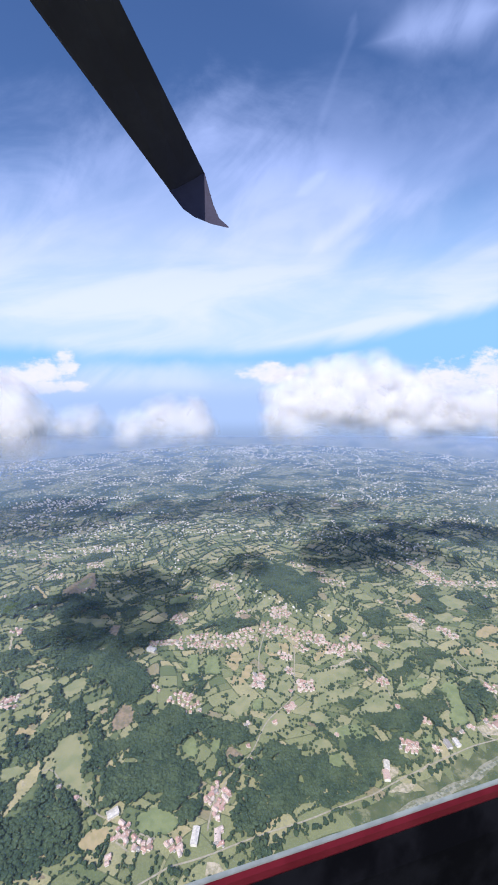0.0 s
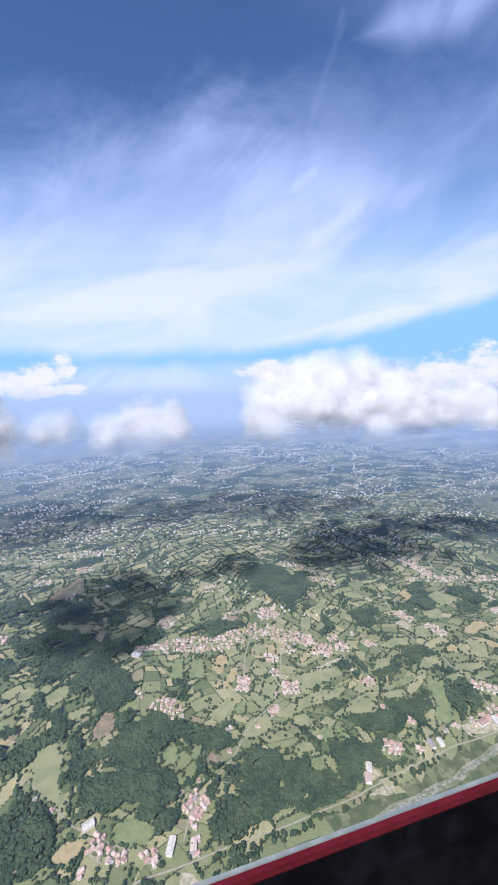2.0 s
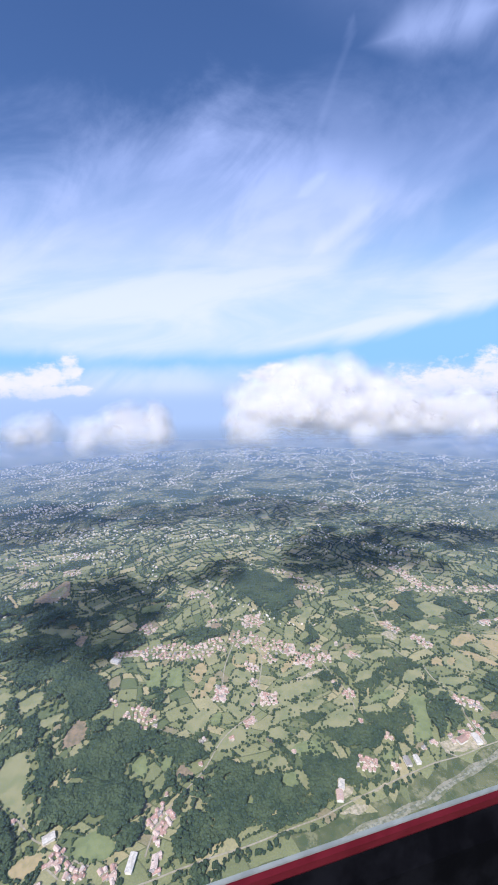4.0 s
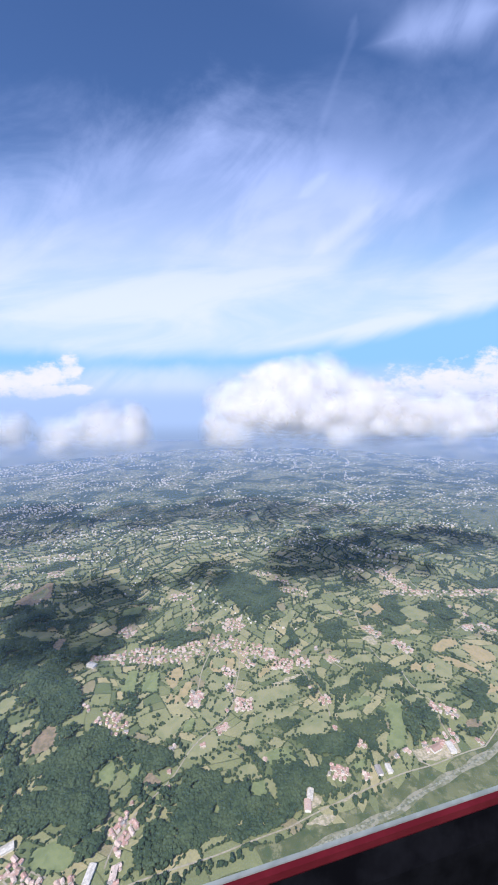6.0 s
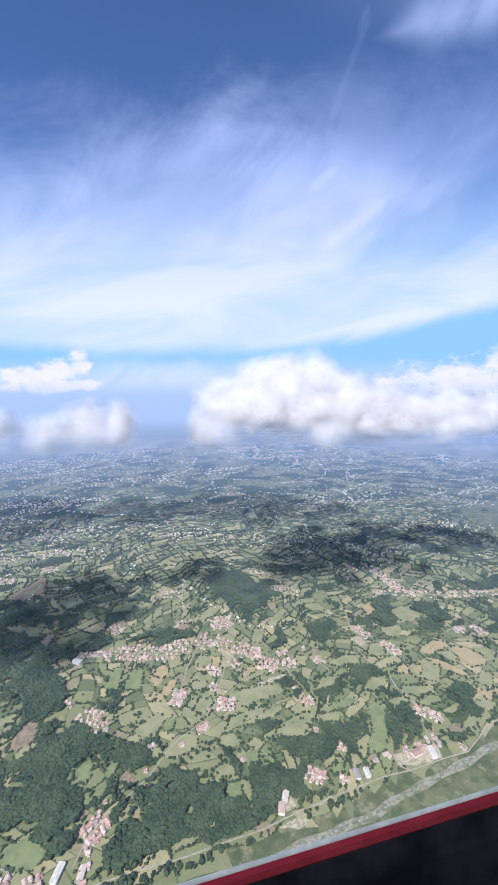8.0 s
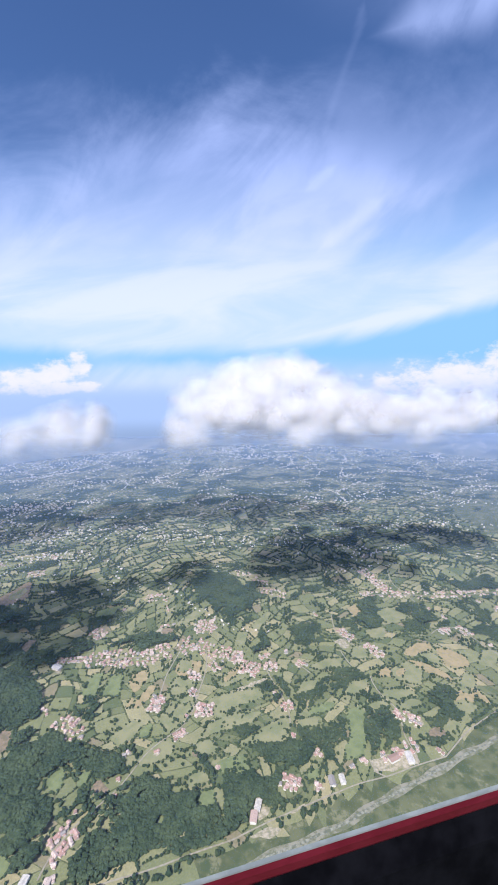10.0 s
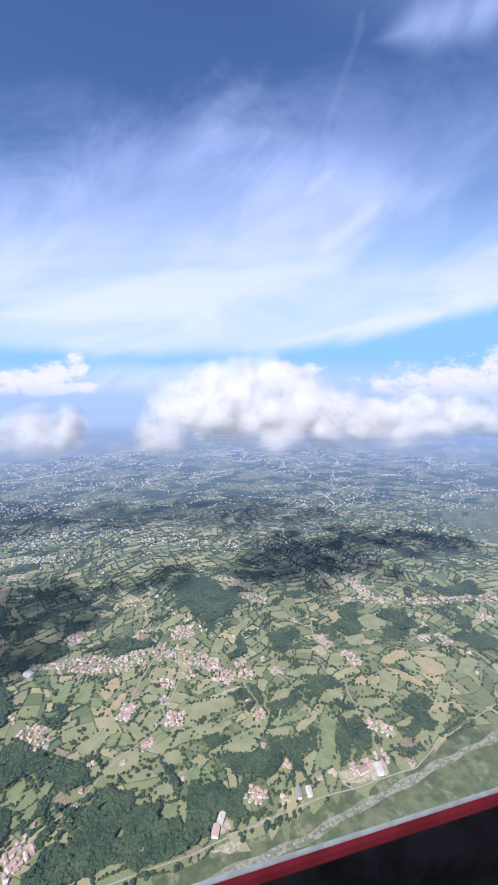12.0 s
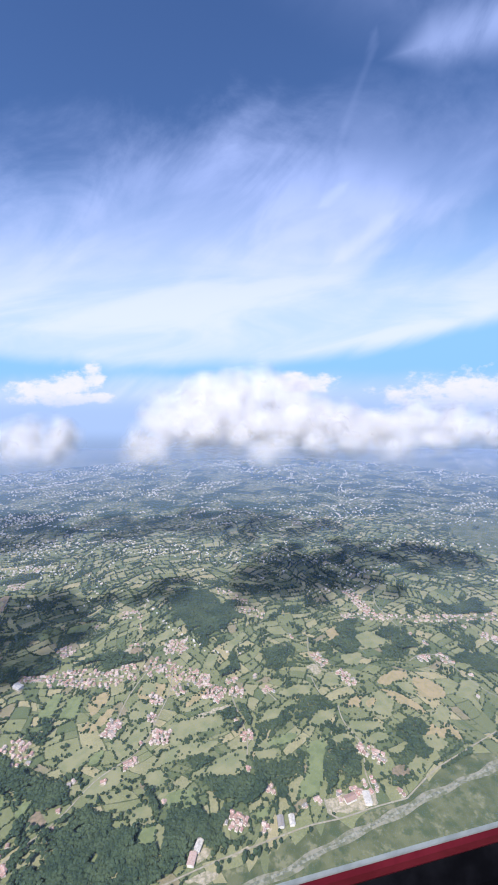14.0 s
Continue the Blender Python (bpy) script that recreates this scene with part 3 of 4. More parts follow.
road((-28, 1095), (11, 1085), (87, 1068), (145, 1063), (221, 1046), (278, 1064), (325, 1059))
road((309, 1058), (284, 1007), (263, 961), (258, 925), (249, 901))
road((530, 938), (531, 899), (541, 844), (547, 810), (546, 787), (534, 740))
road((970, 1202), (1055, 1185), (1124, 1157), (1238, 1137), (1316, 1125), (1428, 1128), (1593, 1088))
road((799, 1120), (772, 1041), (780, 993), (789, 951), (810, 942))
road((747, 937), (744, 902), (749, 881))
road((1043, 948), (1073, 968), (1141, 972), (1150, 935), (1159, 889), (1165, 844), (1171, 812), (1204, 776))
road((547, 580), (567, 581), (621, 589), (672, 585), (729, 592), (765, 595), (812, 597))
road((661, 626), (656, 606), (659, 593), (673, 588))
road((772, 687), (758, 664), (755, 641), (759, 623), (753, 598))
road((776, 832), (767, 799), (766, 772), (785, 726), (787, 691))
road((606, 944), (623, 920), (636, 884))
road((1144, 1351), (1102, 1252), (1107, 1164), (1104, 1090))
road((-440, 480), (-100, 500), (5, 530))
road((370, 555), (430, 566), (547, 580))
road((812, 597), (900, 640), (1100, 700))

village(81, 32, (63, 1077), (145, 1063), (187, 1033), (241, 1060), (271, 1061))
village(12, 9, (-20, 1091), (63, 1077))
village(14, 26, (53, 1184), (80, 1206))
village(23, 29, (302, 1059), (347, 1084), (387, 1043))
village(18, 26, (370, 1156), (421, 1157))
village(25, 32, (371, 1041), (439, 1009))
village(9, 17, (446, 997), (472, 981))
village(23, 23, (470, 956), (507, 932))
village(10, 14, (531, 944), (558, 930))
village(6, 12, (521, 982), (548, 977))
village(3, 6, (599, 984), (603, 985))
village(7, 14, (384, 988), (404, 957))
village(10, 14, (323, 963), (356, 943))
village(6, 10, (322, 904), (340, 885))
village(18, 17, (330, 845), (371, 833))
village(2, 5, (308, 826), (312, 827))
village(8, 12, (278, 783), (304, 792))
village(1, 3, (242, 753), (246, 754))
village(1, 3, (183, 761), (187, 762))
village(23, 14, (236, 860), (250, 899))
village(18, 17, (26, 867), (73, 848), (70, 818))
village(18, 20, (83, 631), (105, 605))
village(2, 5, (104, 659), (108, 660))
village(3, 6, (84, 586), (88, 587))
village(4, 7, (83, 563), (87, 544))
village(2, 5, (170, 705), (174, 706))
village(1, 3, (167, 676), (171, 677))
village(1, 3, (179, 759), (183, 760))
village(2, 5, (361, 686), (365, 687))
village(15, 13, (-73, 602), (-47, 578), (-25, 567))
village(1, 3, (-82, 583), (-78, 584))
village(2, 5, (-90, 557), (-86, 558))
village(6, 13, (6, 549), (26, 556))
village(10, 20, (-420, 1231), (-399, 1249))
village(12, 17, (-359, 942), (-328, 943))
village(3, 8, (-530, 1494), (-526, 1495))
village(7, 9, (1, 1086), (30, 1085))
village(3, 6, (-16, 921), (-1, 896))
village(16, 23, (203, 1368), (278, 1349))
village(4, 8, (128, 1312), (132, 1313))
village(6, 14, (273, 1277), (277, 1278))
village(4, 8, (253, 1186), (302, 1188))
village(14, 29, (356, 1141), (417, 1150))
village(12, 23, (-409, 1615), (-365, 1619))
village(16, 32, (-279, 1676), (-212, 1676))
village(14, 32, (-403, 1811), (-524, 1841))
village(18, 38, (-316, 1854), (-180, 1840))
village(14, 32, (-681, 1911), (-558, 1881))
village(9, 23, (544, 1474), (601, 1460))
village(9, 20, (608, 1415), (653, 1379))
village(16, 23, (618, 1329), (688, 1279))
village(14, 23, (451, 997), (477, 996))
village(2, 4, (-186, 697), (-182, 698))
village(1, 3, (-152, 667), (-148, 668))
village(14, 14, (787, 1030), (802, 984))
village(6, 13, (748, 1136), (752, 1137))
village(14, 13, (827, 944), (844, 892))
village(7, 12, (543, 811), (546, 787))
village(4, 6, (525, 842), (529, 843))
village(6, 10, (616, 935), (635, 907))
village(3, 5, (565, 672), (571, 656))
village(2, 4, (531, 715), (535, 716))
village(14, 17, (502, 631), (485, 612))
village(3, 6, (527, 602), (547, 600))
village(3, 5, (618, 622), (622, 623))
village(2, 4, (646, 624), (650, 625))
village(7, 12, (687, 621), (733, 621))
village(18, 13, (773, 714), (812, 679))
village(9, 12, (756, 643), (761, 619))
village(3, 6, (806, 606), (810, 607))
village(9, 14, (1071, 950), (1115, 957))
village(9, 14, (1146, 966), (1154, 924))
village(4, 6, (1174, 871), (1178, 872))
village(3, 6, (1135, 797), (1139, 798))
village(6, 13, (1138, 1017), (1142, 1018))
village(3, 7, (1120, 1068), (1124, 1069))
village(16, 23, (1348, 1035), (1380, 998))
village(4, 10, (1326, 1079), (1330, 1080))
village(78, 20, (973, 1209), (1124, 1157), (1240, 1140), (1489, 1116))
village(46, 23, (1057, 1392), (1059, 1323), (1058, 1210))

RIVER = [(-600, 380), (100, 468), (375, 510), (562, 531), (765, 575), (988, 619), (1500, 725), (2300, 800)]
FAR_VILLAGES = [  # x, y, half width, half depth, houses
    (1126, 1604, 93, 92, 34), (-315, 2116, 133, 126, 60), (-241, 1835, 207, 82, 70), (-603, 2724, 221, 130, 130),
    (-502, 3372, 323, 110, 110), (46, 2117, 215, 83, 60), (361, 1968, 178, 85, 50), (800, 1801, 260, 98, 50),
    (1664, 1768, 157, 129, 50), (1504, 2508, 493, 238, 110),
]
MEADOWS = [  # open land with few trees
    [(361, 965), (528, 889), (547, 781), (542, 690), (419, 717), (241, 717), (277, 859)],
    [(140, 988), (242, 965), (277, 859), (241, 760), (146, 855)],
    [(620, 780), (737, 765), (680, 700), (637, 682)],
    [(1020, 953), (1198, 793), (1070, 691), (887, 702)],
]


# ---------------------------------------------------------------- ground, river, roads
def spread(near_a, near_b, step, far_a, far_b):
    values = list(np.arange(near_a, near_b + 1, step))
    gap, at = step, near_b
    while at < far_b:
        gap *= 1.35
        at += gap
        values.append(at)
    gap, at = step, near_a
    while at > far_a:
        gap *= 1.35
        at -= gap
        values.insert(0, at)
    return np.array(values)


xs, ys = spread(-800, 1900, 25, -9000, 9000), np.concatenate([spread(250, 2400, 25, -6000, 3200)[:-1], np.arange(3200, 5600, 60), np.arange(5600, 9001, 400)])
gx, gy = np.meshgrid(xs, ys)
verts = np.stack([gx, gy, height(gx, gy)], -1).reshape(-1, 3)
k = (np.arange(len(ys) - 1)[:, None] * len(xs) + np.arange(len(xs) - 1)).ravel()
ground = from_arrays("ground", verts, np.stack([k, k + 1, k + len(xs) + 1, k + len(xs)], 1), GROUND, True)
tagged(ground, "rolling green farmland reaching the hazy horizon", "ground", kind="structure")


def ribbon(line, width, lift):
    """A strip along a line, cut every few metres so that it follows the land."""
    points = []
    for (ax, ay), (bx, by) in zip(line, line[1:]):
        steps = max(2, int(math.hypot(bx - ax, by - ay) / 12))
        points += [(ax + (bx - ax) * s / steps, ay + (by - ay) * s / steps) for s in range(steps)]
    points = np.array(points + [line[-1]])
    for _ in range(6):
        points[1:-1] = (points[:-2] + 2 * points[1:-1] + points[2:]) / 4
    way = np.gradient(points, axis=0)
    way /= np.hypot(way[:, 0], way[:, 1])[:, None]
    across = np.stack([-way[:, 1], way[:, 0]], 1)
    at = np.arange(len(points))
    uneven = 0.55 * np.sin(at * 0.9) + 0.4 * np.sin(at * 0.37 + 1.1), 0.5 * np.sin(at * 0.71 + 2.0) + 0.45 * np.sin(at * 0.29)
    wild = 0.55 if width > 4.5 else 0.0      # only the river has ragged banks
    wide_l, wide_r = width / 2 * (1 + wild * uneven[0]), width / 2 * (1 + wild * uneven[1])
    left, right = points + across * wide_l[:, None], points - across * wide_r[:, None]
    verts = np.concatenate([left, right])
    verts = np.column_stack([verts, height(verts[:, 0], verts[:, 1]) + lift])
    c = len(points)
    k = np.arange(c - 1)
    return verts, np.stack([k + c, k + c + 1, k + 1, k], 1)


tagged(from_arrays("river_bank", *ribbon(RIVER, 14.0, 0.45), GRAVEL), "pale gravel bed along a shallow river", "river", kind="structure")
tagged(from_arrays("water", *ribbon(RIVER, 4.6, 0.75), WATER), "shallow grey-green river water", "river", kind="structure")
for line in ROADS:
    tagged(from_arrays("road", *ribbon(line, 2.7, 1.1), ASPHALT), "narrow pale country road", "road", kind="structure")
PLOT_LABELS = {CLEARED.name: "bare brown earth among green fields", STUBBLE.name: "straw-coloured mown field", YARD.name: "pale trodden yard beside buildings",
               OLIVE.name: "dry olive-green pasture between hedges", LAWN.name: "fresh green meadow between trees"}
for at, (ring, mat, name) in enumerate(PLOTS):
    bm = bmesh.new()
    edge_points = []
    for (ax, ay), (bx, by) in zip(ring, ring[1:] + ring[:1]):
        steps = max(1, int(math.hypot(bx - ax, by - ay) / 7))
        edge_points += [(ax + (bx - ax) * k / steps, ay + (by - ay) * k / steps) for k in range(steps)]
    for _ in range(2):
        edge_points = [((px + 2 * qx + rx) / 4, (py + 2 * qy + ry) / 4) for (px, py), (qx, qy), (rx, ry) in zip(edge_points[-1:] + edge_points[:-1], edge_points, edge_points[1:] + edge_points[:1])]
    uneven = [(x + 2.0 * math.sin(y / 4.3 + x / 9), y + 2.0 * math.sin(x / 5.1 - y / 8)) for x, y in edge_points]
    bm.faces.new([bm.verts.new((x, y, float(height(x, y)) + 0.50 + 0.004 * at)) for x, y in uneven])
    bmesh.ops.recalc_face_normals(bm, faces=bm.faces)
    for f in bm.faces:
        if f.normal.z < 0:
            f.normal_flip()
    tagged(link_mesh(name, bm, mat), PLOT_LABELS[mat.name], "field", kind="structure")

# ---------------------------------------------------------------- fields
rng = np.random.default_rng(7)
LEAN_ANGLE = radians(28)


def lay(u, v):
    """From the regular plan of parcels to the bent one that lies on the land."""
    du, dv = 46 * np.sin(v / 105 + 0.9 * np.sin(u / 150)) + 14 * np.sin(v / 37 + u / 60), 46 * np.sin(u / 118 + 1.3 + 0.7 * np.sin(v / 170)) + 14 * np.sin(u / 33 - v / 71)
    c, s = math.cos(LEAN_ANGLE), math.sin(LEAN_ANGLE)
    return 500 + c * (u + du) - s * (v + dv), 1250 + s * (u + du) + c * (v + dv)


def split(u0, u1, v0, v1, out):
    w, h = u1 - u0, v1 - v0
    big = max(w, h)
    if big < rng.uniform(24, 92) and w * h < 2700:
        out.append((u0, u1, v0, v1))
        return
    k = rng.uniform(0.32, 0.68)
    if w > h * rng.uniform(0.4, 2.2):
        split(u0, u0 + w * k, v0, v1, out), split(u0 + w * k, u1, v0, v1, out)
    else:
        split(u0, u1, v0, v0 + h * k, out), split(u0, u1, v0 + h * k, v1, out)


parcels = []
split(-1900, 1900, -1500, 1500, parcels)
parcel_verts, parcel_faces, hedges, near_fields = [], [], [], []
for u0, u1, v0, v1 in parcels:
    g = 1.2
    uu, vv = np.meshgrid(np.linspace(u0 + g, u1 - g, 4), np.linspace(v0 + g, v1 - g, 4))
    x, y = lay(uu, vv)
    cx, cy = x.mean(), y.mean()
    if not (-900 < cx < 1900 and 430 < cy < 2330) or cx < -0.36 * cy - 120 or cx > 0.95 * cy + 480:
        continue
    if near_line(cx, cy, RIVER, 30) or (cx > 60 and cy < 466 + 0.178 * (cx - 100)):
        continue
    points = np.stack([x, y, height(x, y) + 0.25], -1).reshape(-1, 3)
    k = (np.arange(3)[:, None] * 4 + np.arange(3)).ravel()
    near_fields.append((cy + 0.4 * abs(cx - 350), points, np.stack([k, k + 1, k + 5, k + 4], 1)))
    for a, b in (((u0, v0), (u1, v0)), ((u0, v0), (u0, v1))):
        if rng.random() < 0.74:
            hedges.append((a, b))
near_fields.sort(key=lambda f: f[0])
for k, (_, points, faces) in enumerate(near_fields):
    if k < 290:
        field = from_arrays("field", points, faces, FIELD_ONE)
        field.parent = ground
    else:
        parcel_faces.append(faces + 16 * len(parcel_verts))
        parcel_verts.append(points)
far_fields = from_arrays("far_fields", np.concatenate(parcel_verts), np.concatenate(parcel_faces), FIELD_MANY)
tagged(far_fields, "patchwork of green and straw-coloured fields", "fields", kind="stuff")


# ---------------------------------------------------------------- trees
def clump(level, seed):
    """A crown of lumpy foliage about one metre in radius, standing on its origin."""
    bm = bmesh.new()
    bmesh.ops.create_icosphere(bm, subdivisions=level, radius=1)
    for v in bm.verts:
        bulge = noise.noise(v.co * 1.6 + Vector((seed * 7.3, 0, 0))) * 0.55 + noise.noise(v.co * 3.7 + Vector((0, seed, 0))) * 0.3
        v.co *= 1 + bulge
        v.co.z = v.co.z * 0.95 + 0.75
    verts = np.array([v.co[:] for v in bm.verts])
    faces = np.array([[v.index for v in f.verts] for f in bm.faces])
    bm.free()
    return verts, faces


FINE = [clump(2, s) for s in range(5)]
COARSE = [clump(1, s) for s in range(5)]


def plant(name, places, label, category):
    """Many crowns in one mesh; places: x, y, radius, height of the crown, lift."""
    places = np.array(places)
    verts, faces, at = [], [], 0
    ground_z, turns = height(places[:, 0], places[:, 1]) - 0.3, rng.uniform(0, 6.28, len(places))
    for i, (x, y, r, tall, lift) in enumerate(places.tolist()):
        v, f = (FINE if y < 640 and r > 2.8 else COARSE)[i % 5]
        a, z0 = turns[i], ground_z[i]
        c, s = math.cos(a) * r, math.sin(a) * r
        verts.append(np.stack([x + c * v[:, 0] - s * v[:, 1], y + s * v[:, 0] + c * v[:, 1], z0 + lift + v[:, 2] * tall], 1))
        faces.append(f + at)
        at += len(v)
    verts, faces = np.concatenate(verts), np.concatenate(faces)
    mesh = bpy.data.meshes.new(name)
    mesh.vertices.add(len(verts)), mesh.vertices.foreach_set("co", verts.ravel())
    mesh.loops.add(faces.size), mesh.loops.foreach_set("vertex_index", faces.ravel().astype(np.int32))
    mesh.polygons.add(len(faces)), mesh.polygons.foreach_set("loop_start", np.arange(0, faces.size, 3, dtype=np.int32))
    mesh.update(calc_edges=True)
    mesh.polygons.foreach_set("use_smooth", np.zeros(len(faces), bool))
    mesh.materials.append(LEAVES)
    return tagged(new(name, mesh), label, category, kind="stuff")


BARNS = [(48, 562, 22), (-86, 626, 12), (-20, 1061, 20), (707, 614, 14), (738, 608, 14), (413, 578, 12), (425, 596, 11), (570, 602, 12), (590, 600, 10), (84, 555, 9)]


def in_meadow(x, y):
    free = np.zeros(np.shape(x), bool)
    for ring in MEADOWS:
        free |= inside(x, y, ring)
    return free


def clear_of_works(x, y, gap=0.0):
    free = np.ones(np.shape(x), bool)
    for line in ROADS:
        free &= ~near_line(x, y, line, 4.5 + gap)
    free &= ~near_line(x, y, RIVER, 34 + gap) & ~((x > 60) & (y < 466 + 0.178 * (x - 100)))
    for _, wide, line in VILLAGES:
        free &= ~near_line(x, y, line, wide + 3)
    for bx, by, reach in BARNS:
        free &= np.hypot(x - bx, y - by) > reach
    for ring, _, _ in PLOTS:
        free &= ~inside(x, y, ring)
    return free


for ring in WOODS:
    px, py = [p[0] for p in ring], [p[1] for p in ring]
    gap = 4.0 if min(py) < 900 else 5.0 if min(py) < 1300 else 8
    uu, vv = np.meshgrid(np.arange(min(px) - 15, max(px) + 15, gap), np.arange(min(py) - 15, max(py) + 15, gap))
    x, y = (uu + rng.uniform(-0.45, 0.45, uu.shape) * gap).ravel(), (vv + rng.uniform(-0.45, 0.45, uu.shape) * gap).ravel()
    wobble = 14 * np.sin(x / 17 + y / 29), 14 * np.cos(y / 19 - x / 31)
    keep = inside(x + wobble[0], y + wobble[1], ring) & clear_of_works(x, y)
    x, y = x[keep], y[keep]
    open_ground = np.array([noise.fractal(Vector((0.86 * a + 0.5 * b, 1.7 * (0.86 * b - 0.5 * a), 0)) / 85, 0.8, 2.2, 4) for a, b in zip(x, y)])
    dense = open_ground < (0.42 if max(px) - min(px) > 120 else 9.0)
    x, y = x[dense], y[dense]
    if len(x) == 0:
        continue
    r = rng.uniform(0.36, 1.0, len(x)) ** 1.2 * gap * 1.05
    roll = np.array([noise.fractal(Vector((a / 60, b / 60, 1.7)), 0.8, 2.2, 4) for a, b in zip(x, y)])
    plant("woodland", np.stack([x, y, r * 1.12, r * rng.uniform(0.5, 0.8, len(x)), np.maximum(5.0 + 10.0 * roll, 0.4) + rng.uniform(0, 1.2, len(x))], 1), "dense dark green broadleaf woodland canopy", "woodland")

# wooded banks and thickets between the fields
uu, vv = np.meshgrid(np.arange(-700, 2100, 6.0), np.arange(540, 2150, 6.0))
x, y = (uu + rng.uniform(-3, 3, uu.shape)).ravel(), (vv + rng.uniform(-3, 3, uu.shape)).ravel()
x, y = x[(x > -0.36 * y - 60) & (x < 0.95 * y + 350)], y[(x > -0.36 * y - 60) & (x < 0.95 * y + 350)]
keep = clear_of_works(x, y)
x, y = x[keep], y[keep]
lean_x, lean_y = 0.86 * x + 0.5 * y, -0.5 * x + 0.86 * y
wild = np.array([noise.fractal(Vector((a / 190, b / 95, 4.2)), 0.9, 2.1, 4) for a, b in zip(lean_x, lean_y)])
keep = (wild > 0.47) & ~(in_meadow(x, y) & (wild < 0.75))
x, y = x[keep], y[keep]
r = rng.uniform(2.2, 4.8, len(x))
plant("thicket", np.stack([x, y, r, r * rng.uniform(0.8, 1.15, len(x)), rng.uniform(0, 2.5, len(x))], 1), "irregular dark green thickets between the fields", "woodland")

rows, bushes = [], []
for (u0, v0), (u1, v1) in hedges:
    length = math.hypot(u1 - u0, v1 - v0)
    gap = rng.uniform(2.2, 3.2) * (1 + 0.4 * (min(v0, v1) > 0))
    k = np.arange(0, length, gap) / length
    x, y = lay(u0 + (u1 - u0) * k, v0 + (v1 - v0) * k)
    keep = rng.random(len(k)) < rng.uniform(0.6, 1.1)
    r = rng.uniform(1.2, 2.6, len(k)) * rng.uniform(0.7, 1.4) * (1 + (y > 1300) * 0.35)
    rows += np.stack([x + rng.normal(0, 1.2, len(k)), y + rng.normal(0, 1.2, len(k)), r, r * rng.uniform(0.9, 1.4, len(k)), 0 * r], 1)[keep].tolist()
for i in range(9):        # hedged terraces above the village
    k = np.linspace(0, 1, 34)
    for (ax, ay), (bx, by), bow in (((132 + 9 * i, 1115 - 7 * i), (255 + 7 * i, 1233 - 9 * i), 10), ((38 + 12 * i, 1190 + 6 * i), (118 + 13 * i, 1300 + 1 * i), -8)):
        x, y = ax + (bx - ax) * k + bow * np.sin(3.1 * k), ay + (by - ay) * k
        keep = rng.random(len(k)) < 0.8
        r = rng.uniform(1.3, 2.6, len(k))
        rows += np.stack([x, y, r, r, 0 * r], 1)[keep].tolist()
for _ in range(200):      # copses
    y = 470 + 1500 * rng.random() ** 1.2
    x = rng.uniform(-0.36 * y - 60, 0.95 * y + 350)
    count = int(rng.integers(8, 50))
    long, turn = rng.uniform(8, 40), rng.uniform(0, 3.14)
    k, q = rng.normal(0, long, count), rng.normal(0, 7, count)
    cx, cy = x + math.cos(turn) * k - math.sin(turn) * q, y + math.sin(turn) * k + math.cos(turn) * q
    r = rng.uniform(2.2, 4.4, count)
    rows += np.stack([cx, cy, r, r * rng.uniform(1.0, 1.5, count), 0 * r], 1).tolist()
for _ in range(1100):      # single trees and bushes
    y = 470 + 1300 * rng.random() ** 1.2
    x = rng.uniform(-0.36 * y - 60, 0.95 * y + 350)
    r = rng.uniform(1.6, 3.6)
    rows.append([x, y, r, r * 1.2, 0.0])
for ring, mat, _ in PLOTS:   # bushes round the open plots
    if mat == YARD:
        continue
    for (ax, ay), (bx, by) in zip(ring, ring[1:] + ring[:1]):
        count = int(math.hypot(bx - ax, by - ay) / 3.6)
        k = rng.random(count)
        r = rng.uniform(1.2, 3.4, count)
        bushes.append(np.stack([ax + (bx - ax) * k + rng.normal(0, 1.3, count), ay + (by - ay) * k + rng.normal(0, 1.3, count), r, r, 0 * r], 1)[rng.random(count) < rng.uniform(0.3, 0.95)])
bushes = np.concatenate(bushes)
plant("plot_hedge", bushes, "ragged bushes round open plots", "hedgerow")
rows = np.array(rows)
rows = rows[clear_of_works(rows[:, 0], rows[:, 1]) & ~(in_meadow(rows[:, 0], rows[:, 1]) & (rng.random(len(rows)) < 0.82))]
plant("hedgerow", [p for p in rows if p[1] < 1000], "broken lines of hedge and trees between fields", "hedgerow")
plant("hedgerow", [p for p in rows if p[1] >= 1000], "broken lines of hedge and trees between fields", "hedgerow")


# ---------------------------------------------------------------- single trees in the near fields
def crown_mesh(seed, r):
    """A crown of a dozen leafy clumps round the limbs."""
    rnd = random.Random(seed)
    bm = bmesh.new()
    for i in range(12):
        k, a = rnd.uniform(0, 1), rnd.uniform(0, 6.28)
        ball = bmesh.ops.create_icosphere(bm, subdivisions=2, radius=r * rnd.uniform(0.32, 0.5))
        reach = r * 0.62 * math.sqrt(k) * (0.4 if i < 3 else 1)
        bmesh.ops.translate(bm, verts=ball["verts"], vec=(reach * math.cos(a), reach * math.sin(a), r * (1.0 + rnd.uniform(-0.25, 0.65) * (1.1 - k))))
    for v in bm.verts:
        v.co += v.co.normalized() * noise.noise(v.co * 1.1 + Vector((seed, 0, 0))) * r * 0.16
    return bm


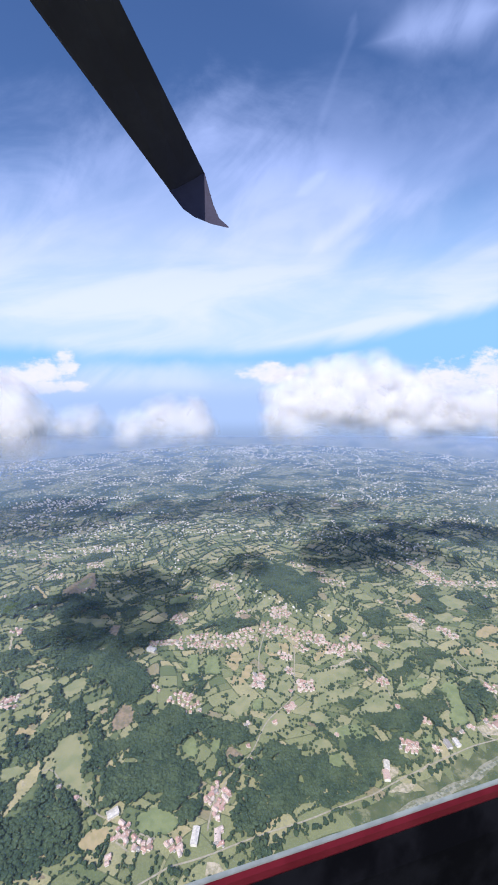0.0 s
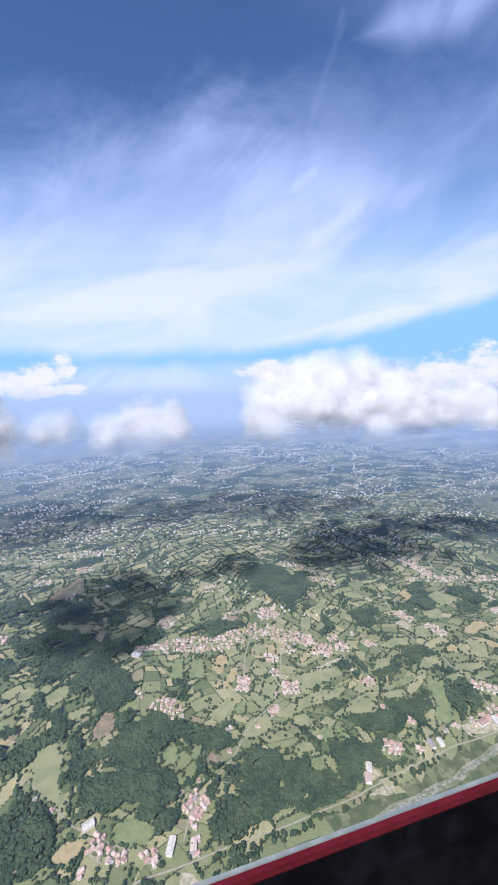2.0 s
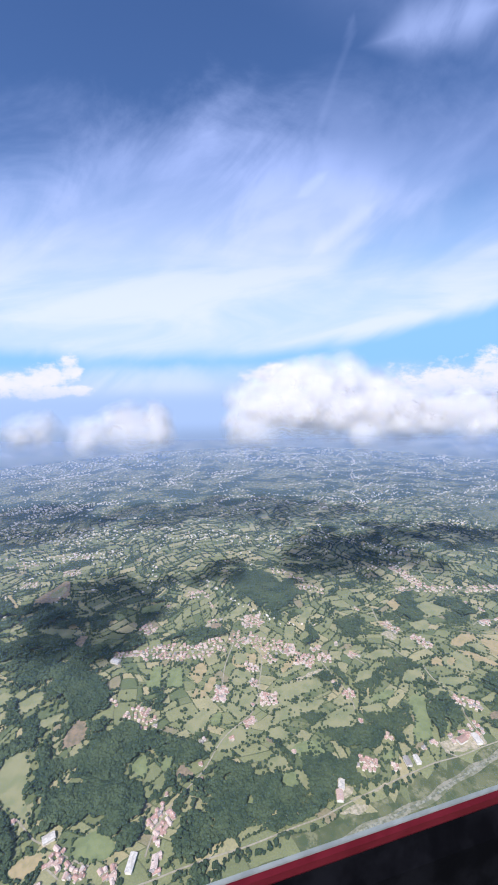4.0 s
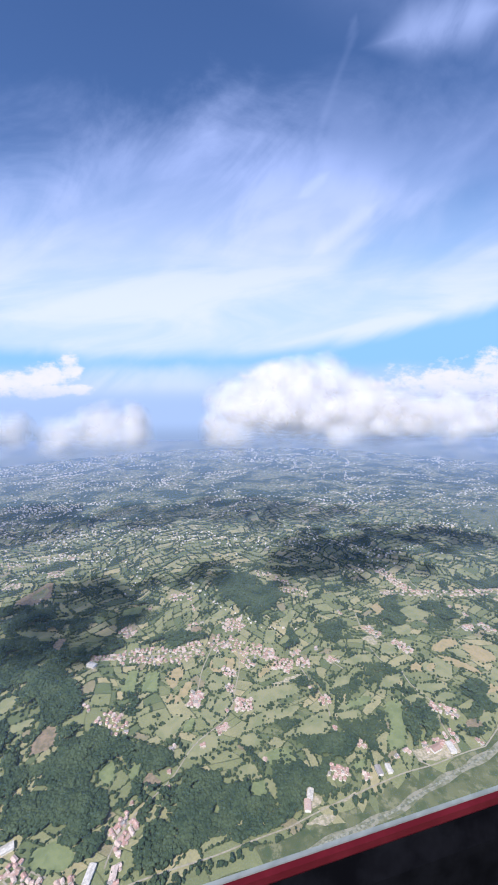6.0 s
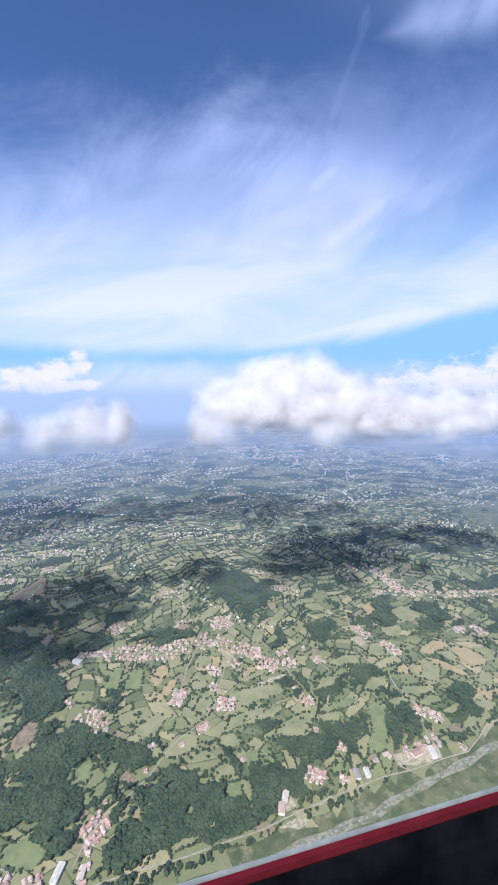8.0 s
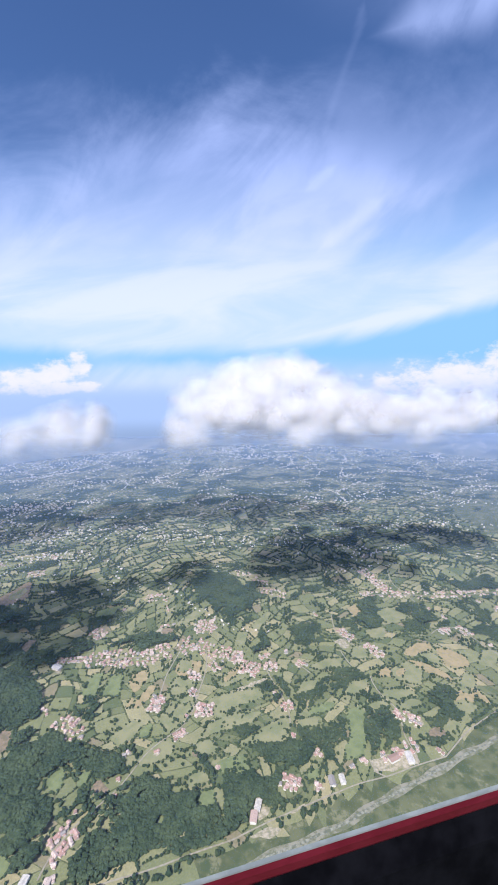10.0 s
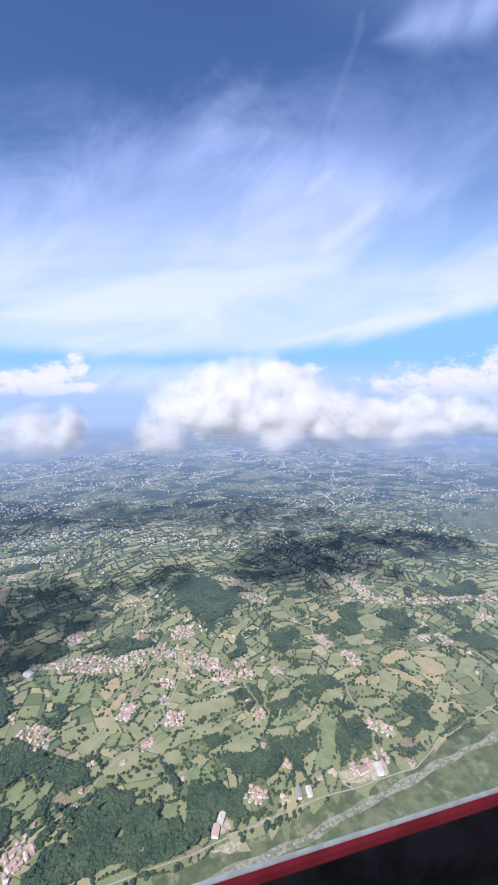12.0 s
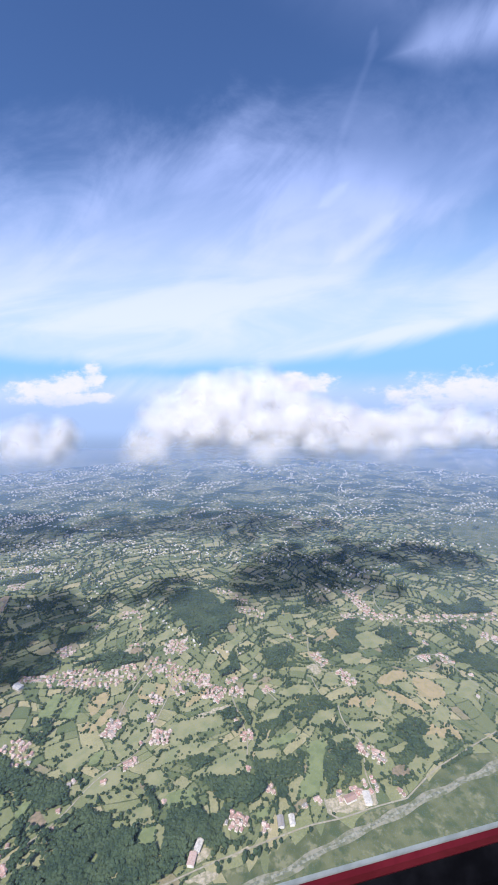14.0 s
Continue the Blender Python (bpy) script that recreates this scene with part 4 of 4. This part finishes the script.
def trunk_mesh(r):
    bm = bmesh.new()
    bmesh.ops.create_cone(bm, segments=7, radius1=r * 0.11, radius2=r * 0.06, depth=r * 0.9, matrix=Matrix.Translation((0, 0, r * 0.42)))
    for a in (0.4, 2.5, 4.6):
        way = Matrix.Translation((0, 0, r * 0.75)) @ Matrix.Rotation(a, 4, "Z") @ Matrix.Rotation(0.7, 4, "Y")
        bmesh.ops.create_cone(bm, segments=5, radius1=r * 0.05, radius2=r * 0.02, depth=r * 0.6, matrix=way @ Matrix.Translation((0, 0, r * 0.28)))
    return bm


tree_models = []
for seed in range(4):
    r = 2.7 + 0.5 * seed
    tree = new("tree")
    part("trunk", trunk_mesh(r), BARK, tree, "grey-brown bark trunk")
    part("crown", crown_mesh(seed, r), LEAVES, tree, "dark green leafy crown")
    tagged(tree, "broadleaf tree standing alone in a green field", "tree", "single trees in the fields")
    tree_models.append(tree)
stood = 0
while stood < 120:
    y = rng.uniform(500, 860)
    x = rng.uniform(-0.33 * y, 0.9 * y + 250)
    if not clear_of_works(np.array(x), np.array(y)) or any(inside(np.array(x), np.array(y), ring) for ring in WOODS):
        continue
    m = pose(x, y, float(height(x, y)) + 0.1, 0, 0, rng.uniform(0, 360))
    if stood < 4:
        tree_models[stood].matrix_basis = m
    else:
        copy_thing(tree_models[stood % 4], m)
    stood += 1

# ---------------------------------------------------------------- houses
def box(bm, x0, x1, y0, y1, z0, z1):
    v = [bm.verts.new(p) for p in ((x0, y0, z0), (x1, y0, z0), (x1, y1, z0), (x0, y1, z0), (x0, y0, z1), (x1, y0, z1), (x1, y1, z1), (x0, y1, z1))]
    for f in ((0, 3, 2, 1), (4, 5, 6, 7), (0, 1, 5, 4), (1, 2, 6, 5), (2, 3, 7, 6), (3, 0, 4, 7)):
        bm.faces.new([v[i] for i in f])


def house_walls(w, d, h, top):
    bm = bmesh.new()
    v = [bm.verts.new(p) for p in ((-w, -d, -1.5), (w, -d, -1.5), (w, d, -1.5), (-w, d, -1.5), (-w, -d, h), (w, -d, h), (w, d, h), (-w, d, h), (-w, 0, h + top), (w, 0, h + top))]
    for f in ((0, 1, 5, 4), (2, 3, 7, 6), (1, 2, 6, 9, 5), (3, 0, 4, 8, 7)):
        bm.faces.new([v[i] for i in f])
    return bm


def house_roof(w, d, h, top, eave=0.7, thick=0.35):
    bm = bmesh.new()
    s = top / d
    a, e = w + eave, d + eave
    low = h - eave * s
    ring = [(-e, low), (0, h + top), (e, low), (e, low + thick), (0, h + top + thick), (-e, low + thick)]
    left, right = [bm.verts.new((-a, y, z)) for y, z in ring], [bm.verts.new((a, y, z)) for y, z in ring]
    for i in range(6):
        j = (i + 1) % 6
        bm.faces.new((left[i], left[j], right[j], right[i]))
    for end in (left[::-1], right):
        bm.faces.new((end[0], end[1], end[4], end[5])), bm.faces.new((end[1], end[2], end[3], end[4]))
    bmesh.ops.recalc_face_normals(bm, faces=bm.faces)
    return bm


SHAPES = [(2.8, 2.4, 3.6, 1.0), (3.4, 2.6, 4.0, 1.2), (4.3, 2.6, 3.2, 1.2), (2.6, 2.3, 4.4, 1.0), (5.4, 2.9, 3.6, 1.4)]
models = []
for w, d, h, top in SHAPES:
    house = new("house")
    part("wall", house_walls(w, d, h, top), WALL, house, "pale rendered house walls")
    roof = part("roof", house_roof(w, d, h, top), ROOF, house, "pinkish clay-tiled gable roof")
    bm = bmesh.new()
    box(bm, w * 0.4, w * 0.4 + 0.9, -1.6, -0.8, h + 0.4, h + top + 1.0)
    part("chimney", bm, WALL, roof)
    if w > 3.3:
        side_walls, side_roof = house_walls(w * 0.45, d * 0.7, h * 0.6, top * 0.6), house_roof(w * 0.45, d * 0.7, h * 0.6, top * 0.6, 0.5, 0.3)
        for piece in (side_walls, side_roof):
            bmesh.ops.transform(piece, matrix=pose(w * 0.45, -d * 1.45, 0, 0, 0, 90), verts=piece.verts)
        annex = part("annex", side_walls, WALL, house, "lower wing of the house")
        part("annex_roof", side_roof, ROOF, annex)
    tagged(house, "pale rendered village house with a pinkish tiled gable roof", "house", "village houses")
    models.append(house)

spots = []


def settle(vx, vy, a, b, count, gap):
    """Scatters houses over a far village, none on top of another."""
    out = []
    for _ in range(count * 12):
        if len(out) >= count:
            break
        dx, dy = rng.normal(0, 0.55) * a, rng.normal(0, 0.55) * b
        x, y = vx + 0.972 * dx + 0.235 * dy, vy - 0.235 * dx + 0.972 * dy
        if all((x - p) ** 2 + (y - q) ** 2 > gap * gap for p, q in spots[-150:]):
            out.append((x, y)), spots.append((x, y))
    return out


def line_up(count, wide, line, gap):
    """Houses on both sides of a village street, turned along it, none on top of another."""
    out = []
    long = [math.hypot(bx - ax, by - ay) for (ax, ay), (bx, by) in zip(line, line[1:])]
    for _ in range(count * 30):
        if len(out) >= count:
            break
        at, leg = rng.uniform(-0.04, 1.04) * sum(long), 0
        while leg < len(long) - 1 and at > long[leg]:
            at, leg = at - long[leg], leg + 1
        (ax, ay), (bx, by) = line[leg], line[leg + 1]
        ux, uy = (bx - ax) / long[leg], (by - ay) / long[leg]
        off = rng.uniform(-1, 1) * wide
        x, y = ax + ux * at - uy * off, ay + uy * at + ux * off
        if all((x - p) ** 2 + (y - q) ** 2 > gap * gap for p, q in spots) and not any(near_line(x, y, way, 5.2) for way in ROADS) and not any(math.hypot(x - p, y - q) < r + 2 for p, q, r in BARNS):
            out.append((x, y, math.degrees(math.atan2(uy, ux)))), spots.append((x, y))
    return out


used, leftover, total = set(), [], 0
for count, wide, line in sorted(VILLAGES, key=lambda v: v[2][0][1]):
    for x, y, turn in line_up(int(count * 1.12), wide, line, 7.5):
        if total >= 296:
            leftover.append((x, y))
            continue
        kind = int(rng.choice(5, p=[0.3, 0.25, 0.2, 0.15, 0.1]))
        m = pose(x, y, float(height(x, y)) + 0.2, 0, 0, turn + rng.choice([0, 90]) + rng.normal(0, 9))
        if kind in used:
            copy_thing(models[kind], m)
        else:
            models[kind].matrix_basis = m
            used.add(kind)
        total += 1

# trodden ground, drives and kitchen gardens round the houses
yard_verts, yard_faces = [], []
for x, y in spots:
    if rng.random() < 0.3:
        continue
    r, turn, at = rng.uniform(4.0, 7.5), rng.uniform(0, 6.28), len(yard_verts)
    x, y = x + rng.normal(0, 2.5), y + rng.normal(0, 2.5)
    for k in range(7):
        a = turn + k * 0.8976
        px, py = x + r * rng.uniform(0.6, 1.2) * math.cos(a), y + r * rng.uniform(0.5, 0.9) * math.sin(a)
        yard_verts.append((px, py, float(height(px, py)) + 0.95 + 0.0004 * (at % 400)))
    yard_faces.append(list(range(at, at + 7)))
tagged(from_arrays("house_yards", yard_verts, yard_faces, YARD), "pale trodden yards between the village houses", "yards", kind="stuff")

far_wall, far_roof, mid_roof = ([], []), ([], []), ([], [])


def as_arrays(bm):
    for i, v in enumerate(bm.verts):
        v.index = i
    verts, faces = np.array([v.co[:] for v in bm.verts]), [[v.index for v in f.verts] for f in bm.faces]
    bm.free()
    return verts, faces


SHELLS = [(as_arrays(house_walls(*shape)), as_arrays(house_roof(*shape))) for shape in SHAPES]


def far_house(x, y, grow, far=True):
    shell = SHELLS[int(rng.integers(0, 5))]
    a = rng.uniform(0, 3.14)
    c, s = math.cos(a) * grow, math.sin(a) * grow
    if 0.23 * x + 0.973 * y > 4740:
        return
    z = float(height(x, y))
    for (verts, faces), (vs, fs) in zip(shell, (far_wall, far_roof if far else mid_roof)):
        at = len(vs)
        vs += np.stack([x + c * verts[:, 0] - s * verts[:, 1], y + s * verts[:, 0] + c * verts[:, 1], z + verts[:, 2] * grow], 1).tolist()
        fs += [[i + at for i in f] for f in faces]


for vx, vy, a, b, count in FAR_VILLAGES:
    for x, y in settle(vx, vy, a * 1.15, b * 1.15, count, 14):
        far_house(x, y, rng.uniform(0.75, 1.1), vy > 1450)
for x, y in leftover:
    far_house(x, y, rng.uniform(0.85, 1.1), False)
chains = 0
while chains < 300:      # houses strung along the lanes of the plain
    y = 1350 + 3450 * rng.random() ** 0.75
    x = rng.uniform(-0.36 * y - 50, 0.95 * y + 300)
    if noise.fractal(Vector((x / 380, y / 240, 9.1)), 0.7, 2.2, 4) < rng.uniform(-0.1, 0.6):
        continue
    chains += 1
    turn, bend, step = rng.normal(0.15, 0.7), rng.normal(0, 0.05), rng.uniform(11, 24) * (1 + y / 6000)
    for _ in range(int(rng.integers(4, 24))):
        far_house(x + rng.normal(0, 7), y + rng.normal(0, 9), rng.uniform(0.6, 1.1) * (1 + (y > 2300) * 0.25 + (y > 3300) * 0.3))
        turn += bend
        x, y = x + math.cos(turn) * step * rng.uniform(0.6, 1.6), min(y + math.sin(turn) * step * rng.uniform(0.6, 1.6), 4800)
for _ in range(150):     # hamlets along the far ridge
    x = rng.uniform(-2000, 3600)
    y = (rng.uniform(4150, 4720) - 0.23 * x) / 0.973
    for _ in range(int(rng.integers(2, 9))):
        far_house(x + rng.normal(0, 45), y + rng.normal(0, 12), rng.uniform(0.8, 1.5))
for _ in range(420):     # single farms
    y = 1300 + 3400 * rng.random() ** 0.7
    far_house(rng.uniform(-0.36 * y - 50, 0.95 * y + 300), y, rng.uniform(0.6, 1.1) * (1 + (y > 3000) * 0.4))
for _ in range(24):      # the sheds of a far works quarter
    far_house(-690 + rng.normal(0, 110), 2690 + rng.normal(0, 45), rng.uniform(1.1, 1.9))
garden = []
for count, wide, line in VILLAGES:
    for _ in range(int(count * 1.3)):
        leg, k = int(rng.integers(0, len(line) - 1)), rng.uniform(-0.1, 1.1)
        (ax, ay), (bx, by) = line[leg], line[leg + 1]
        x, y = ax + (bx - ax) * k + rng.normal(0, 0.6) * wide, ay + (by - ay) * k + rng.normal(0, 0.6) * wide
        if all((x - p) ** 2 + (y - q) ** 2 > 46 for p, q in spots) and not any(near_line(x, y, way, 3.6) for way in ROADS):
            r = rng.uniform(1.4, 3.2)
            garden.append([x, y, r, r * 1.2, 0.0])
plant("garden_trees", garden, "small garden trees and bushes between the houses", "trees")
tagged(from_arrays("distant_house_walls", *far_wall, WALL), "pale walls of houses strewn over the plain", "houses", kind="stuff")
tagged(from_arrays("village_roofs", *mid_roof, ROOF), "pink clay roofs of crowded village houses", "houses", kind="stuff")
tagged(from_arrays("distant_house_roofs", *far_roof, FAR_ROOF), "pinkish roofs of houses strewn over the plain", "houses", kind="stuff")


def barn(x, y, turn, w, d, h, top, mat, label):
    shed = new("barn")
    part("wall", house_walls(w, d, h, top), WALL, shed)
    part("roof", house_roof(w, d, h, top, 0.9, 0.4), mat, shed)
    shed.matrix_basis = pose(x, y, float(height(x, y)) + 0.2, 0, 0, turn)
    tagged(shed, label, "barn")


barn(48, 562, 72, 13, 5.0, 5, 1.4, METAL_ROOF, "long white-roofed farm shed beside the village")
barn(-86, 626, 20, 9, 6, 5, 1.6, METAL_ROOF, "pale sheet-roofed farm shed on a yard")
barn(-20, 1061, -35, 12, 7.5, 6, 1.9, METAL_ROOF, "large pale-roofed farm building at the wood's edge")
barn(707, 614, 12, 11, 6, 6, 1.5, ROOF, "pink-roofed works hall beside the river")
barn(738, 608, 80, 11, 6, 6, 1.5, METAL_ROOF, "pale works hall beside the river")
barn(413, 578, 70, 9, 5.5, 6, 1.8, ROOF, "pink-roofed hall at the wood's edge")
barn(425, 596, 62, 9, 5.0, 6, 1.8, METAL_ROOF, "pale grey hall at the wood's edge")
barn(570, 602, 84, 9, 5.0, 5.5, 1.6, ROOF, "pink-roofed works hall beside the river road")
barn(590, 600, 84, 8, 4.5, 5.5, 1.6, METAL_ROOF, "pale grey works hall beside the river road")
barn(84, 555, 80, 9, 4.5, 5, 1.6, ROOF, "pink-roofed farm hall at the village's end")

# ---------------------------------------------------------------- clouds
def cloud(name, puffs, label, layers=CLOUD_LAYERS, voxel=11.0):
    """Heaped puffs (x, y, z, r) fused into one body, wrapped in thinner and thinner layers."""
    body = new(name)
    tagged(body, label, "cloud")
    for piece, grow, mat in layers:
        bm = bmesh.new()
        for x, y, z, r in puffs:
            if r + grow < 12:
                continue
            ball = bmesh.ops.create_icosphere(bm, subdivisions=3, radius=r + grow)
            bmesh.ops.translate(bm, verts=ball["verts"], vec=(x, y, z))
        ob = part(piece, bm, mat, body)
        fuse = ob.modifiers.new("fuse", "REMESH")
        fuse.mode, fuse.voxel_size, fuse.use_smooth_shade = "VOXEL", voxel, True
        for size, strength in ((95, 40), (40, 8)):
            tex = bpy.data.textures.new(name + piece, "CLOUDS")
            tex.noise_scale, tex.noise_depth = size, 3
            push = ob.modifiers.new("billow", "DISPLACE")
            push.texture, push.strength, push.mid_level, push.texture_coords = tex, strength, 0.5, "GLOBAL"


def heap(x0, x1, y, z, r, count, seed, tall=1.0, deep=1.2):
    """Puffs strewn along a line, flat below and heaped above."""
    rnd = random.Random(seed)
    out = []
    for i in range(count):
        k = (i + 0.5) / count
        edge = math.sin(math.pi * k) ** 0.5
        size = r * rnd.uniform(0.6, 1.0) * (0.55 + 0.45 * edge)
        up = rnd.uniform(0.3, 1.0)
        out.append((x0 + (x1 - x0) * k + rnd.uniform(-0.5, 0.5) * r, y + (up * 2.4 - 1.5 + rnd.uniform(-0.3, 0.3)) * r * deep, z + size * up * tall, size))
    return out


def dome(x0, x1, y, z, rise, r, count, seed, peak=0.4, deep=1.6):
    """Puffs piled up into a hill of cloud, steepest towards its peak."""
    rnd = random.Random(seed)
    out = []
    for i in range(count):
        k = (i + 0.5) / count
        crest = (k / peak if k < peak else (1 - k) / (1 - peak)) ** 0.7
        size = r * rnd.uniform(0.6, 1.0) * (0.5 + 0.5 * crest)
        up = rnd.random()
        out.append((x0 + (x1 - x0) * k + rnd.uniform(-0.4, 0.4) * r, y + (up * 1.6 - 0.8 + rnd.uniform(-0.3, 0.3)) * r * deep, z + size * 0.4 + rise * crest * up, size))
    return out


# its rear heap is hidden, added to lengthen the shadow on the land
cloud("cumulus_cloud", dome(316, 960, 1020, 620, 130, 78, 70, 1, 0.38, 2.1) + [(360, 985, 640, 34), (466, 980, 692, 62), (466, 985, 758, 38), (560, 1020, 745, 60), (640, 1030, 750, 64), (720, 1030, 718, 66)]
      + heap(480, 1120, 1270, 650, 64, 26, 9, 0.5, 1.8), "large bright white heaped cloud with a torn base")
cloud("cumulus_cloud", heap(1030, 1480, 1130, 618, 62, 24, 2, 1.0, 2.0), "long low bank of white cloud")
cloud("cumulus_cloud", heap(-55, 140, 1040, 615, 52, 10, 3), "small soft white cloud")
cloud("cumulus_cloud", heap(-200, -140, 1060, 620, 42, 4, 4), "small soft white cloud")
cloud("cumulus_cloud", heap(-590, -235, 810, 605, 90, 26, 5, 1.0, 1.7) + heap(-560, -290, 1000, 605, 70, 16, 6, 0.8, 1.0), "white cloud drifting beside the flight path")
# unseen clouds, added high overhead to cast the shade on the plain
OVERHEAD = CLOUD_LAYERS[3:6]
cloud("cumulus_cloud", heap(-1900, -1200, 830, 2000, 130, 26, 11, 0.6, 2.2), "broad unseen cloud added overhead to shade the plain", OVERHEAD, 18.0)
cloud("cumulus_cloud", heap(-420, 260, 450, 2300, 95, 18, 13, 0.6, 2.0), "broad unseen cloud added overhead to shade the plain", OVERHEAD, 18.0)
cloud("cumulus_cloud", heap(-1300, -150, 640, 2300, 105, 34, 12, 0.6, 2.0), "broad unseen cloud added overhead to shade the plain", OVERHEAD, 18.0)

# ---------------------------------------------------------------- haze
def haze_sheet(name, lift, reach):
    """A tinted sheet over the land that imitates haze, denser the further off."""
    mat = bpy.data.materials.new(name)
    mat.use_nodes = True
    n = Nodes(mat.node_tree)
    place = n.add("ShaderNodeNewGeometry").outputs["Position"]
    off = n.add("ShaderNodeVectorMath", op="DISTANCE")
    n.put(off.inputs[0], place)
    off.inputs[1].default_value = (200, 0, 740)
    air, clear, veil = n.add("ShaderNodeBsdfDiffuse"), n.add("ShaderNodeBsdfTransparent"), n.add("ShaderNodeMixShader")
    # the bluish look of distance is put into the sheet's colour
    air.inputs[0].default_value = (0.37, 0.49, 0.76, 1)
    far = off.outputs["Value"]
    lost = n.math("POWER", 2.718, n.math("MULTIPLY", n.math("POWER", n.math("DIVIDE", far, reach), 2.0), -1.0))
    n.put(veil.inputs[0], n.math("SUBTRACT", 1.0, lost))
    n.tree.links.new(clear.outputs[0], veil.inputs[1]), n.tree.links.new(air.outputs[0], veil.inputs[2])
    n.tree.links.new(veil.outputs[0], n.add("ShaderNodeOutputMaterial").inputs[0])
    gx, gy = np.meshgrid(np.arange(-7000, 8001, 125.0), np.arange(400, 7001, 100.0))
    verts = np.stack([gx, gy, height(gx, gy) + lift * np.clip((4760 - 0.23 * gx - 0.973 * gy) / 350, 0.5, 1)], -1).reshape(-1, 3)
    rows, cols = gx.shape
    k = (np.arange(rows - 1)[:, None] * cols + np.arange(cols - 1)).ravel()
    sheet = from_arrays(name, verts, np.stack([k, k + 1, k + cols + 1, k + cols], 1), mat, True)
    tagged(sheet, "thin bluish sheet added to imitate haze over the plain", "haze", kind="stuff")


haze_sheet("haze", 18.0, 6500.0)

# ---------------------------------------------------------------- the helicopter
def bar(name, ring, mat, parent, label, x0=-4.0, x1=410.0):
    """A moulding of the window's edge, drawn out along the flight."""
    bm = bmesh.new()
    a = [bm.verts.new((x0, y, EYE + z + CLIMB / SPEED * x0)) for y, z in ring]
    b = [bm.verts.new((x1, y, EYE + z + CLIMB / SPEED * x1)) for y, z in ring]
    for i in range(len(ring)):
        j = (i + 1) % len(ring)
        bm.faces.new((a[i], a[j], b[j], b[i]))
    bm.faces.new(a[::-1]), bm.faces.new(b)
    bmesh.ops.recalc_face_normals(bm, faces=bm.faces)
    return part(name, bm, mat, parent, label)


RED = material("red painted seal", two_tone((0.085, 0.005, 0.011), (0.11, 0.008, 0.016), 20.0), 0.45)
BLACK = material("black trim", two_tone((0.002, 0.002, 0.003), (0.006, 0.006, 0.008), 12.0), 0.8)
PALE = material("milky pane edge", two_tone((0.24, 0.265, 0.27), (0.32, 0.345, 0.35), 25.0), 0.7)
BLACK.node_tree.nodes["Principled BSDF"].inputs["Specular IOR Level"].default_value = 0.03
BLADE = material("dark blade paint", two_tone((0.050, 0.045, 0.075), (0.062, 0.056, 0.09), 3.0), 0.6)
BLADE.node_tree.nodes["Principled BSDF"].inputs["Specular IOR Level"].default_value = 0.05
edge = new("window_frame")
tagged(edge, "dark cabin window frame with a red sealing edge", "window frame")
bar("seal", [(0.475, -0.701), (0.472, -0.709), (0.472, -0.722), (0.476, -0.730), (0.50, -0.766), (0.50, -0.738)], RED, edge, "dark red seal")
bar("trim", [(0.477, -0.728), (0.46, -0.77), (0.44, -1.40), (0.62, -1.40), (0.62, -0.946)], BLACK, edge, "black moulded trim")
bar("pane_edge", [(0.478, -0.694), (0.4775, -0.7057), (0.50, -0.739), (0.50, -0.727)], PALE, edge, "pale translucent pane edge")

root_l, root_r = Vector((-0.545, 2.199, 729.622)), Vector((-0.131, 2.097, 729.622))
tip_l, tip_r = Vector((0.175, 3.121, 729.237)), Vector((0.426, 3.076, 729.359))
blade = new("rotor_blade")
tagged(blade, "dark slender helicopter rotor blade with a swept tip", "rotor blade")
bm = bmesh.new()
rings = []
lift = (root_r - root_l).cross(tip_l - root_l).normalized()
for k, chord in ((-0.6, 1.0), (0.0, 1.0), (0.4, 1.0), (0.7, 1.0), (0.9, 1.0), (1.0, 1.0)):
    lead, trail = root_l.lerp(tip_l, k), root_r.lerp(tip_r, k)
    ring = []
    for s, t in ((0, 0), (0.05, 0.5), (0.25, 1), (0.6, 0.6), (1, 0.04), (0.6, -0.35), (0.25, -0.6), (0.05, -0.4)):
        ring.append(bm.verts.new(trail.lerp(lead, 1 - s * chord) + lift * t * 0.026))
    rings.append(ring)
for a, b in zip(rings, rings[1:]):
    for i in range(8):
        bm.faces.new((a[i], a[(i + 1) % 8], b[(i + 1) % 8], b[i]))
bm.faces.new(rings[0]), bm.faces.new(rings[-1][::-1])
bmesh.ops.recalc_face_normals(bm, faces=bm.faces)
part("blade_body", bm, BLADE, blade)
bm = bmesh.new()
hook = [Vector(p) for p in ((0.175, 3.121, 729.237), (0.27, 3.079, 729.103), (0.348, 3.052, 729.046), (0.466, 3.017, 728.997), (0.584, 2.984, 728.969), (0.519, 3.008, 729.03), (0.482, 3.031, 729.127), (0.426, 3.076, 729.359))]
low, top = [bm.verts.new(p - lift * 0.006) for p in hook], [bm.verts.new(p + lift * 0.006) for p in hook]
for i in range(len(hook)):
    j = (i + 1) % len(hook)
    bm.faces.new((low[i], low[j], top[j], top[i]))
bm.faces.new(low[::-1]), bm.faces.new(top)
bmesh.ops.recalc_face_normals(bm, faces=bm.faces)
part("swept_tip", bm, BLADE, blade)
